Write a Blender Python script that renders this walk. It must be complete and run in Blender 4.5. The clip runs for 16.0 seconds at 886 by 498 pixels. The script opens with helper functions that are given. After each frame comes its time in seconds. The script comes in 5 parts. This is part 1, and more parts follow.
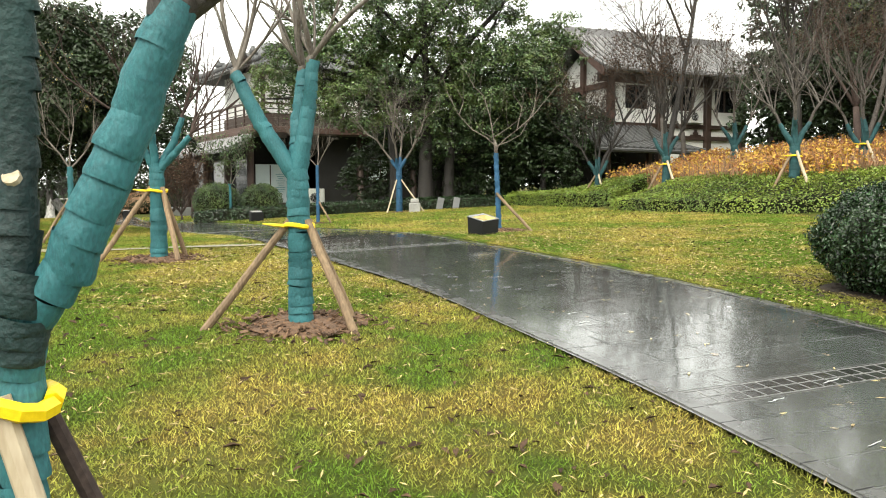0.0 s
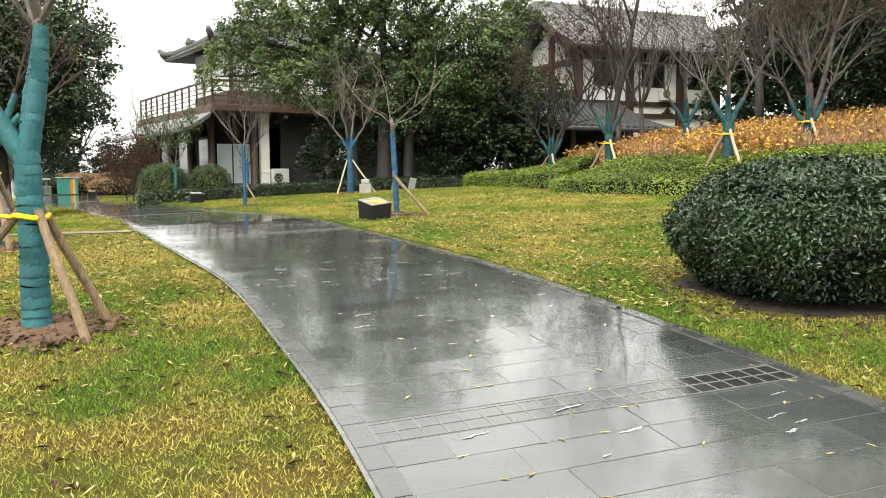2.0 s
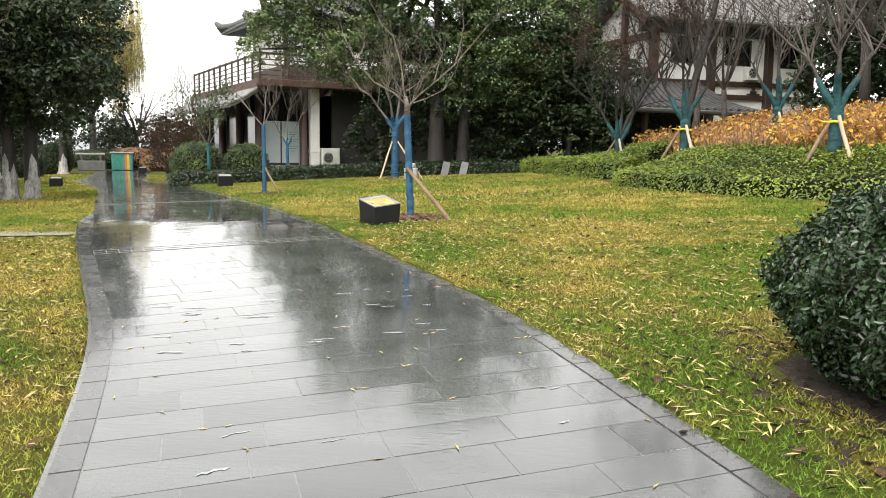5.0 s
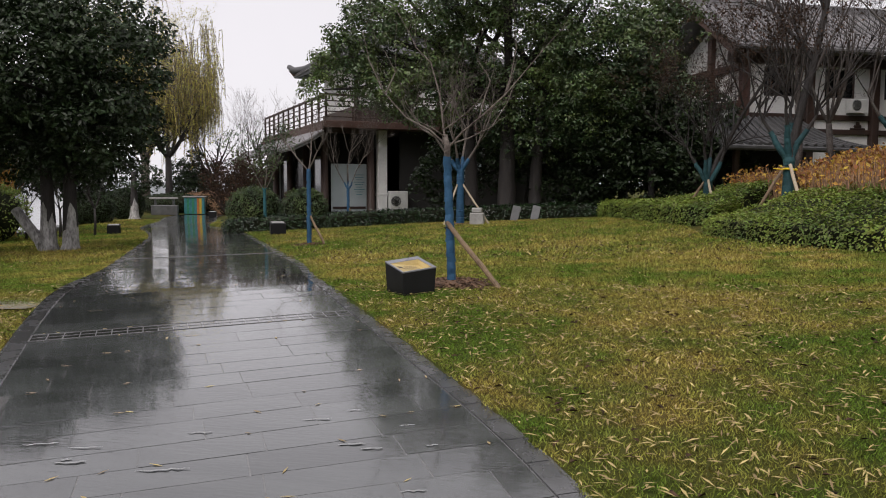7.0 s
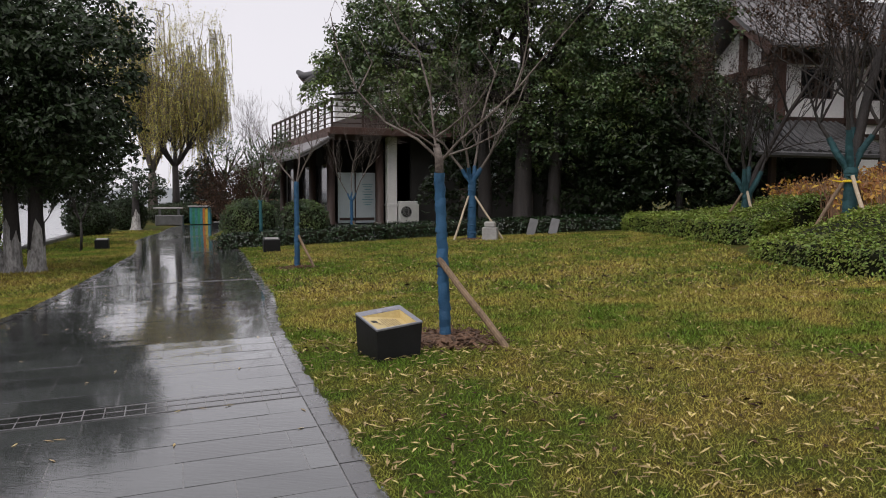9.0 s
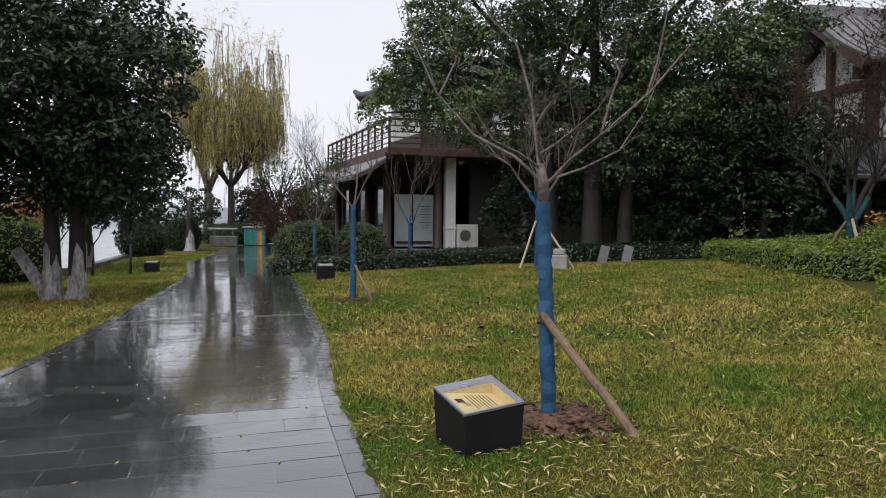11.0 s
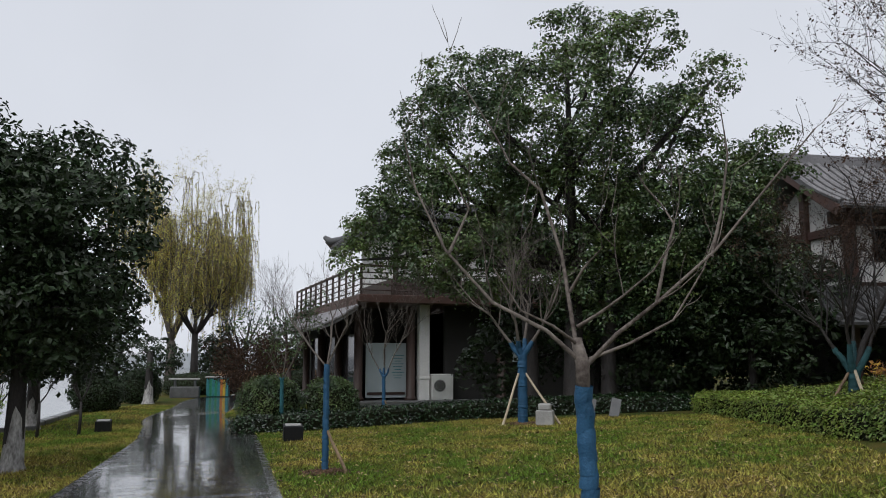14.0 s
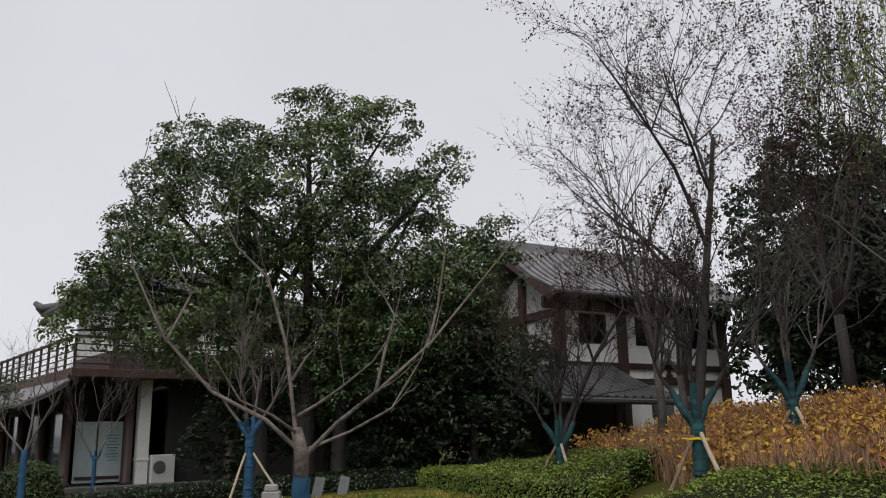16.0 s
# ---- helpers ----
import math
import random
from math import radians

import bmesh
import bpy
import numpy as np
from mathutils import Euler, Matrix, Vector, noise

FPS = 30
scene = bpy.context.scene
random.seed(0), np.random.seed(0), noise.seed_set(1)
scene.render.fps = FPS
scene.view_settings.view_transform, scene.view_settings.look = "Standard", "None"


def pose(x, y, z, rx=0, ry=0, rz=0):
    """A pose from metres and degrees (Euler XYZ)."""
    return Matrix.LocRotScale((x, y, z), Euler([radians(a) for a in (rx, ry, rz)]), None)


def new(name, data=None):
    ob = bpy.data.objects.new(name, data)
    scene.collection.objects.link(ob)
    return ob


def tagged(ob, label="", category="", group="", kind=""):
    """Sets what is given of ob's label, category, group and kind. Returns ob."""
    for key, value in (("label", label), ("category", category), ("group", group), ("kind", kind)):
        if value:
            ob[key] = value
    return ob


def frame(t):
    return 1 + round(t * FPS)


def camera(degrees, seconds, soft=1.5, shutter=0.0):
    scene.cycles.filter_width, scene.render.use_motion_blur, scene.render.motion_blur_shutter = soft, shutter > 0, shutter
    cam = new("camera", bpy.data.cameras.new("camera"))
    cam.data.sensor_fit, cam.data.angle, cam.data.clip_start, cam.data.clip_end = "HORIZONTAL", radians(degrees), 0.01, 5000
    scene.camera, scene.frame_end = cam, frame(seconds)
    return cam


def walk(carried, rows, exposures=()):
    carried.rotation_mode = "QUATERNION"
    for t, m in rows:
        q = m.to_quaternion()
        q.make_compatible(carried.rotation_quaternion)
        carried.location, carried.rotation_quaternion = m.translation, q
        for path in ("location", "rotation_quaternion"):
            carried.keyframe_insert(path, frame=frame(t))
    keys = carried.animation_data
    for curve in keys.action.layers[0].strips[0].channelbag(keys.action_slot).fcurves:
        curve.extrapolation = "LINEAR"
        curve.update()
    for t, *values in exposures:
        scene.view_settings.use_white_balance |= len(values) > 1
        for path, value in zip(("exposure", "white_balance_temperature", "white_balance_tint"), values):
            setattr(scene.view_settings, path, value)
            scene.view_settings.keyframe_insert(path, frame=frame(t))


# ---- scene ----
cam = camera(56.7, 16.0, 1.0)
METRES, EYE, TILT, LEAN, TURN = 12.5, 1.5, -3.8, 0.3, 0.0
ROWS = [
    (0.0, 0.0, 0.0, 0.0, 0.0, 0.0, 0.0),
    (0.5, 0.0378, 0.0185, 0.0022, -0.27, -0.3, 0.02),
    (1.0, 0.0764, 0.0364, 0.0047, -0.03, -0.69, 0.07),
    (1.5, 0.1105, 0.0564, 0.0075, -0.06, -1.08, 0.06),
    (2.0, 0.1439, 0.0721, 0.0085, 0.13, -1.45, 0.08),
    (2.5, 0.1673, 0.0963, 0.0091, 0.7, -1.78, 0.13),
    (3.0, 0.1841, 0.1252, 0.0128, 1.21, -2.0, 0.13),
    (3.5, 0.1988, 0.1623, 0.0192, 1.55, -2.28, 0.15),
    (4.0, 0.2016, 0.2053, 0.0252, 1.93, -2.49, 0.02),
    (4.5, 0.2006, 0.2493, 0.0324, 2.17, -2.66, -0.31),
    (5.0, 0.1918, 0.2944, 0.0396, 5.05, -3.0, -1.3),
    (7.5, 0.2045, 0.5101, 0.0656, 10.97, 0.01, -1.06),
    (8.0, 0.2036, 0.5532, 0.0716, 11.27, 0.02, -1.0),
    (8.5, 0.201, 0.595, 0.0781, 11.59, 0.01, -0.98),
    (9.0, 0.1893, 0.6349, 0.0852, 11.88, 0.05, -1.15),
    (9.5, 0.1809, 0.6649, 0.0909, 12.11, 1.02, -1.2),
    (10.0, 0.1674, 0.6908, 0.0932, 13.53, 1.48, -1.62),
    (12.5, 0.1003, 0.8262, 0.1149, 16.59, 1.41, -1.47),
    (13.0, 0.0936, 0.833, 0.1199, 16.71, 3.57, -1.49),
    (13.5, 0.0939, 0.8306, 0.1224, 16.5, 8.08, -1.53),
    (14.0, 0.0972, 0.8302, 0.1232, 13.37, 11.45, -1.2),
    (14.5, 0.1011, 0.8298, 0.1232, 10.04, 13.45, -0.77),
    (15.0, 0.1043, 0.8311, 0.1255, 6.78, 14.37, -0.28),
    (15.5, 0.1059, 0.8281, 0.1265, 1.13, 14.37, 0.27),
    (16.0, 0.1027, 0.8245, 0.1285, -4.72, 16.56, 0.95),
]
walk(cam, [(t, pose(0, 0, EYE, TILT, LEAN, TURN) @ pose(METRES * x, METRES * y, METRES * z, 90 + pitch, roll, yaw)) for t, x, y, z, yaw, pitch, roll in ROWS],
     [(0.0, 1.84, 7100, 0), (4.6, 1.74, 7050, 4), (5.2, 1.66, 6850, 6), (7.3, 0.38, 6650, 14), (10.0, 0.38, 6450, 14), (12.4, 0.68, 6150, 10), (13.0, 0.62, 6150, 9), (13.5, 0.36, 6150, 8), (14.5, 0.22, 6250, 9), (16.0, 0.2, 6450, 10)])

# ---- light ----
world = bpy.data.worlds.new("world")
scene.world = world
world.use_nodes = True
wn, wl = world.node_tree.nodes, world.node_tree.links
sky = wn.new("ShaderNodeTexSky")
sky.sky_type, sky.sun_disc = "NISHITA", False
sky.sun_elevation, sky.sun_rotation = radians(56), radians(205)
hsv = wn.new("ShaderNodeHueSaturation")
hsv.inputs["Saturation"].default_value = 0.12
wl.new(sky.outputs[0], hsv.inputs["Color"])
cloud = wn.new("ShaderNodeMix")
cloud.data_type = "RGBA"
cloud.inputs["Factor"].default_value = 0.8
cloud.inputs["B"].default_value = (5.9, 5.9, 6.25, 1)
wl.new(hsv.outputs[0], cloud.inputs["A"])
veil, veil_ramp, veil_mix = wn.new("ShaderNodeTexNoise"), wn.new("ShaderNodeMapRange"), wn.new("ShaderNodeVectorMath")
veil.inputs["Scale"].default_value, veil.inputs["Detail"].default_value = 2.2, 5
veil_ramp.inputs["To Min"].default_value, veil_ramp.inputs["To Max"].default_value = 0.9, 1.1
veil_mix.operation = "SCALE"
wl.new(veil.outputs[0], veil_ramp.inputs["Value"])
wl.new(cloud.outputs["Result"], veil_mix.inputs[0])
wl.new(veil_ramp.outputs[0], veil_mix.inputs["Scale"])
wl.new(veil_mix.outputs[0], wn["Background"].inputs["Color"])
wn["Background"].inputs["Strength"].default_value = 0.11

sun = new("sun", bpy.data.lights.new("sun", "SUN"))
sun.data.energy, sun.data.angle, sun.data.color = 1.15, radians(40), (1.0, 0.97, 0.93)
sun.matrix_world = pose(0, 0, 30, 34, 0, -25)

# ---- materials ----
MATS = {}


def mat(name, col, col2=None, rough=0.6, metal=0.0, scale=8.0, fine=60.0, bump=0.2, bump_scale=40.0, vary=0.0, island=False, spec=0.5, coat=0.0, stretch=(1, 1, 1), rough_var=0.1, trans=0.0, hue=0.0, dist=0.01, band=0.14, mid=0.5):
    """A procedural material: two colours mixed by coarse and fine noise, with relief and worn gloss."""
    m = bpy.data.materials.new(name)
    m.use_nodes = True
    n, l = m.node_tree.nodes, m.node_tree.links
    b = n["Principled BSDF"]
    tc, mp = n.new("ShaderNodeTexCoord"), n.new("ShaderNodeMapping")
    mp.inputs["Scale"].default_value = stretch
    l.new(tc.outputs["Object"], mp.inputs[0])
    n1, n2, nb = (n.new("ShaderNodeTexNoise") for _ in range(3))
    for nd, s, d in ((n1, scale, 4), (n2, fine, 2), (nb, bump_scale, 5)):
        nd.inputs["Scale"].default_value, nd.inputs["Detail"].default_value = s, d
        l.new(mp.outputs[0], nd.inputs["Vector"])
    add = n.new("ShaderNodeMath")
    add.operation = "MULTIPLY_ADD"
    add.inputs[1].default_value = 0.45
    l.new(n2.outputs[0], add.inputs[0])
    half = n.new("ShaderNodeMath")
    half.operation = "MULTIPLY"
    half.inputs[1].default_value = 0.55
    l.new(n1.outputs[0], half.inputs[0])
    l.new(half.outputs[0], add.inputs[2])
    ramp = n.new("ShaderNodeValToRGB")
    ramp.color_ramp.elements[0].position, ramp.color_ramp.elements[1].position = mid - band, mid + band
    ramp.color_ramp.elements[0].color = (*(col2 or [c * 0.6 for c in col]), 1)
    ramp.color_ramp.elements[1].color = (*col, 1)
    l.new(add.outputs[0], ramp.inputs[0])
    out = ramp.outputs[0]
    if vary or hue:
        rnd = n.new("ShaderNodeNewGeometry").outputs["Random Per Island"] if island else n.new("ShaderNodeObjectInfo").outputs["Random"]
        hs, mr, mh = n.new("ShaderNodeHueSaturation"), n.new("ShaderNodeMapRange"), n.new("ShaderNodeMapRange")
        mr.inputs["To Min"].default_value, mr.inputs["To Max"].default_value = 1 - vary, 1 + vary
        mh.inputs["To Min"].default_value, mh.inputs["To Max"].default_value = 0.5 - hue, 0.5 + hue
        l.new(rnd, mr.inputs["Value"])
        l.new(rnd, mh.inputs["Value"])
        l.new(mr.outputs[0], hs.inputs["Value"])
        l.new(mh.outputs[0], hs.inputs["Hue"])
        l.new(out, hs.inputs["Color"])
        out = hs.outputs[0]
    l.new(out, b.inputs["Base Color"])
    rr = n.new("ShaderNodeMapRange")
    rr.inputs["To Min"].default_value, rr.inputs["To Max"].default_value = max(rough - rough_var, 0.02), min(rough + rough_var, 1)
    l.new(n1.outputs[0], rr.inputs["Value"])
    l.new(rr.outputs[0], b.inputs["Roughness"])
    b.inputs["Metallic"].default_value = metal
    b.inputs["Specular IOR Level"].default_value = spec
    b.inputs["Coat Weight"].default_value, b.inputs["Coat Roughness"].default_value = coat, 0.06
    if trans:
        b.inputs["Subsurface Weight"].default_value = 0.0
        tr, mx = n.new("ShaderNodeBsdfTranslucent"), n.new("ShaderNodeMixShader")
        l.new(out, tr.inputs[0])
        mx.inputs[0].default_value = trans
        l.new(b.outputs[0], mx.inputs[1])
        l.new(tr.outputs[0], mx.inputs[2])
        l.new(mx.outputs[0], n["Material Output"].inputs[0])
    if bump:
        bp = n.new("ShaderNodeBump")
        bp.inputs["Strength"].default_value, bp.inputs["Distance"].default_value = bump, dist
        l.new(nb.outputs[0], bp.inputs["Height"])
        l.new(bp.outputs[0], b.inputs["Normal"])
    MATS[name] = m
    return m


M_SOIL = mat("lawn_soil", (0.045, 0.065, 0.012), (0.1, 0.078, 0.022), 0.95, scale=0.45, fine=1.9, band=0.1, mid=0.48, bump=0.8, bump_scale=30, spec=0.1, dist=0.03)
M_GRASS = mat("grass_blade", (0.14, 0.205, 0.026), (0.38, 0.3, 0.078), 0.7, scale=0.45, fine=1.9, bump=0, band=0.085, mid=0.49, vary=0.75, hue=0.025, island=True, spec=0.2, trans=0.25)
M_TILE = mat("wet_granite", (0.078, 0.083, 0.082), (0.044, 0.047, 0.048), 0.075, scale=3, fine=220, bump=0.19, bump_scale=30, vary=0.3, coat=0.65, spec=0.6, rough_var=0.045, dist=0.006, stretch=(0.35, 1.5, 1))
M_TILE_FAR = mat("wet_granite_far", (0.078, 0.083, 0.082), (0.044, 0.047, 0.048), 0.075, scale=3, fine=220, bump=0.19, bump_scale=30, vary=0.3, island=True, coat=0.65, spec=0.6, rough_var=0.045, dist=0.006, stretch=(0.35, 1.5, 1))
M_KERB = mat("kerb_granite", (0.075, 0.075, 0.077), (0.035, 0.035, 0.035), 0.26, scale=5, fine=150, coat=0.6, bump=0.14, bump_scale=60, vary=0.25, rough_var=0.2, dist=0.006)
M_MORTAR = mat("wet_mortar", (0.14, 0.14, 0.135), (0.07, 0.07, 0.068), 0.2, scale=6, fine=90, bump=0.2, coat=0.6)
M_STREAK = mat("pale_streak", (0.42, 0.43, 0.43), (0.24, 0.25, 0.25), 0.5, scale=30, fine=120, bump=0.1)
M_DRAIN = mat("wet_drain_bed", (0.04, 0.04, 0.041), (0.022, 0.022, 0.023), 0.12, scale=8, fine=90, bump=0.1, coat=0.75)
M_GRATE = mat("drain_stone", (0.2, 0.2, 0.195), (0.11, 0.11, 0.11), 0.3, scale=8, fine=90, bump=0.2, coat=0.3)
M_PALE = mat("worn_pale_slab", (0.3, 0.27, 0.2), (0.17, 0.155, 0.1), 0.5, scale=3, fine=70, bump=0.4)
M_WRAP = mat("teal_wrap", (0.028, 0.15, 0.17), (0.013, 0.078, 0.092), 0.7, scale=5, fine=140, bump=0.6, bump_scale=55, stretch=(1, 1, 0.5), dist=0.015)
M_WRAPD = mat("dark_teal_wrap", (0.022, 0.09, 0.1), (0.011, 0.045, 0.053), 0.75, scale=5, fine=140, bump=0.6, bump_scale=55, dist=0.015)
# Teal wrap again, with the shade on limb and fork put into the colour.
M_WRAPK = mat("shaded_teal_wrap", (0.007, 0.034, 0.034), (0.003, 0.014, 0.015), 0.7, scale=5, fine=140, bump=0.6, bump_scale=55, dist=0.015)
M_WRAPB = mat("blue_wrap", (0.024, 0.105, 0.21), (0.012, 0.06, 0.125), 0.7, scale=5, fine=140, bump=0.6, bump_scale=55, dist=0.012)
M_BARK = mat("grey_bark", (0.2, 0.175, 0.155), (0.085, 0.07, 0.06), 0.85, scale=6, fine=60, bump=0.6, stretch=(1, 1, 0.3), spec=0.2)
M_BARKP = mat("pale_lichen_bark", (0.22, 0.19, 0.165), (0.06, 0.045, 0.04), 0.85, scale=7, fine=40, bump=0.5, spec=0.2)
M_BARKR = mat("reddish_twig_bark", (0.085, 0.06, 0.053), (0.04, 0.029, 0.027), 0.85, scale=5, fine=60, bump=0.4, spec=0.2)
M_BARKG = mat("lichened_grey_twigs", (0.13, 0.115, 0.105), (0.045, 0.037, 0.034), 0.85, scale=5, fine=40, bump=0.4, spec=0.2)
M_EARTH = mat("dark_bare_soil", (0.045, 0.028, 0.018), (0.018, 0.013, 0.009), 0.9, scale=9, fine=50, bump=1.0, vary=0.4, island=True, dist=0.03)
M_BARKD = mat("dark_wet_bark", (0.04, 0.033, 0.029), (0.017, 0.014, 0.013), 0.7, scale=5, fine=45, bump=0.8, stretch=(1, 1, 0.3), dist=0.03)
M_LIME = mat("whitewash", (0.55, 0.53, 0.51), (0.16, 0.15, 0.14), 0.85, scale=9, fine=30, bump=0.7, stretch=(1, 1, 0.35), dist=0.03)
M_WOOD = mat("weathered_stake", (0.28, 0.19, 0.115), (0.1, 0.065, 0.04), 0.7, scale=6, fine=70, bump=0.4, stretch=(1, 1, 0.15), vary=0.25)
M_WOODP = mat("pale_stake", (0.55, 0.46, 0.34), (0.36, 0.28, 0.19), 0.7, scale=6, fine=70, bump=0.4, stretch=(1, 1, 0.15), vary=0.15)
M_TIE = mat("yellow_tie", (0.85, 0.62, 0.02), (0.7, 0.48, 0.01), 0.45, scale=10, bump=0.2)
M_MULCH = mat("bark_mulch", (0.17, 0.095, 0.055), (0.07, 0.04, 0.025), 0.9, scale=14, fine=60, bump=1.0, vary=0.5, island=True, dist=0.03)
M_LEAFC = mat("camphor_leaf", (0.16, 0.21, 0.058), (0.036, 0.066, 0.03), 0.4, scale=0.5, fine=1.6, bump=0, vary=0.6, hue=0.03, island=True, trans=0.14, mid=0.53)
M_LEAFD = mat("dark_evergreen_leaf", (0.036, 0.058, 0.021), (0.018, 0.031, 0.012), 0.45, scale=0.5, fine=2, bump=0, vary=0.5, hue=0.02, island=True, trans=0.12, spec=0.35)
M_LEAFB = mat("glossy_bush_leaf", (0.03, 0.06, 0.02), (0.009, 0.021, 0.008), 0.22, scale=1.5, fine=5, bump=0, vary=0.6, hue=0.02, island=True, trans=0.05)
M_LEAFH = mat("low_hedge_leaf", (0.26, 0.32, 0.05), (0.11, 0.16, 0.03), 0.5, scale=0.9, fine=4, bump=0, vary=0.5, hue=0.03, island=True, trans=0.22)
M_LEAFY = mat("willow_leaf", (0.55, 0.45, 0.11), (0.4, 0.37, 0.1), 0.6, scale=0.5, fine=2, bump=0, vary=0.3, hue=0.03, island=True, trans=0.3)
M_LEAFO = mat("orange_leaf", (0.52, 0.29, 0.05), (0.33, 0.14, 0.04), 0.7, scale=0.9, fine=3, bump=0, vary=0.45, hue=0.035, island=True, trans=0.2)
M_STEMO = mat("russet_stem", (0.36, 0.21, 0.115), (0.22, 0.125, 0.075), 0.8, scale=0.8, fine=3, bump=0, vary=0.4, island=True)
M_FALLY = mat("fallen_yellow_leaf", (0.5, 0.39, 0.16), (0.27, 0.185, 0.08), 0.6, scale=3, bump=0, vary=0.4, hue=0.012, island=True)
M_FALLB = mat("fallen_brown_leaf", (0.085, 0.05, 0.032), (0.035, 0.022, 0.016), 0.9, scale=5, bump=0.3, vary=0.5, island=True, spec=0.15)
# Near-black: the shade behind bush and hedge leaves is put into this colour.
M_CORE = mat("painted_inner_shade", (0.025, 0.03, 0.014), (0.014, 0.015, 0.009), 0.95, scale=6, bump=0.8, spec=0.1, dist=0.03)
M_BLACK = mat("black_metal", (0.013, 0.013, 0.014), (0.008, 0.008, 0.008), 0.55, spec=0.25, scale=6, fine=100, bump=0.08, vary=0.1)
M_STEEL = mat("grey_steel_rim", (0.32, 0.33, 0.36), (0.22, 0.23, 0.26), 0.3, metal=0.6, scale=6, bump=0.05)
M_PLATE = mat("amber_plate", (0.68, 0.56, 0.29), (0.56, 0.43, 0.19), 0.25, scale=2, bump=0.05)
M_INK = mat("dark_ink", (0.1, 0.06, 0.03), None, 0.6, bump=0)
M_CHALK = mat("white_scribble", (0.7, 0.68, 0.75), None, 0.6, bump=0)
M_WALL = mat("white_plaster", (0.82, 0.81, 0.79), (0.7, 0.69, 0.67), 0.85, scale=1.3, fine=18, bump=0.2)
M_DARKW = mat("dark_timber", (0.055, 0.03, 0.022), (0.03, 0.017, 0.013), 0.55, scale=4, fine=50, bump=0.3, stretch=(1, 1, 0.2))
M_REDW = mat("red_brown_timber", (0.1, 0.05, 0.038), (0.06, 0.032, 0.025), 0.55, scale=4, fine=50, bump=0.3)
M_ROOF = mat("grey_roof_tile", (0.25, 0.24, 0.245), (0.14, 0.135, 0.14), 0.45, scale=3, fine=30, bump=0.3, vary=0.2)
M_ROOFD = mat("dark_roof_tile", (0.1, 0.098, 0.1), (0.05, 0.05, 0.052), 0.4, scale=3, fine=30, bump=0.3, vary=0.2)
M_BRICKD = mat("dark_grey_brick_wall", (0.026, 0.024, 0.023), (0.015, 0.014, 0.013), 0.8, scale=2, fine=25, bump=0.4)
M_GLASS = mat("dark_glass", (0.02, 0.022, 0.025), None, 0.06, bump=0.02, scale=2)
M_BOARD = mat("pale_notice_board", (0.5, 0.56, 0.58), (0.42, 0.48, 0.5), 0.4, scale=1.5, bump=0.03)
M_ACW = mat("white_enamel", (0.7, 0.7, 0.68), (0.55, 0.55, 0.53), 0.4, scale=4, bump=0.05)
M_STONE = mat("pale_stone", (0.42, 0.41, 0.39), (0.28, 0.27, 0.26), 0.7, scale=4, fine=50, bump=0.4)
M_GREYST = mat("wet_grey_stone", (0.14, 0.14, 0.14), (0.08, 0.08, 0.08), 0.4, scale=4, fine=50, bump=0.4)
M_ORANGE = mat("orange_paint", (0.62, 0.22, 0.06), None, 0.4, bump=0.05)
M_YEL = mat("yellow_paint", (0.7, 0.5, 0.06), None, 0.4, bump=0.05)
M_GRN = mat("green_paint", (0.05, 0.3, 0.16), None, 0.4, bump=0.05)
M_TEALP = mat("teal_paint", (0.06, 0.27, 0.3), None, 0.4, bump=0.05)
M_WATER = mat("lake_water", (0.05, 0.06, 0.06), (0.035, 0.045, 0.045), 0.08, scale=0.2, fine=2, bump=0.25, bump_scale=1.5, rough_var=0.04, stretch=(1, 2.5, 1), dist=0.05)
# The haze of distance is put into this pale colour.
M_FAR = mat("haze_painted_far_shore", (0.6, 0.62, 0.64), (0.5, 0.53, 0.55), 1.0, scale=0.05, fine=0.3, bump=0, spec=0)


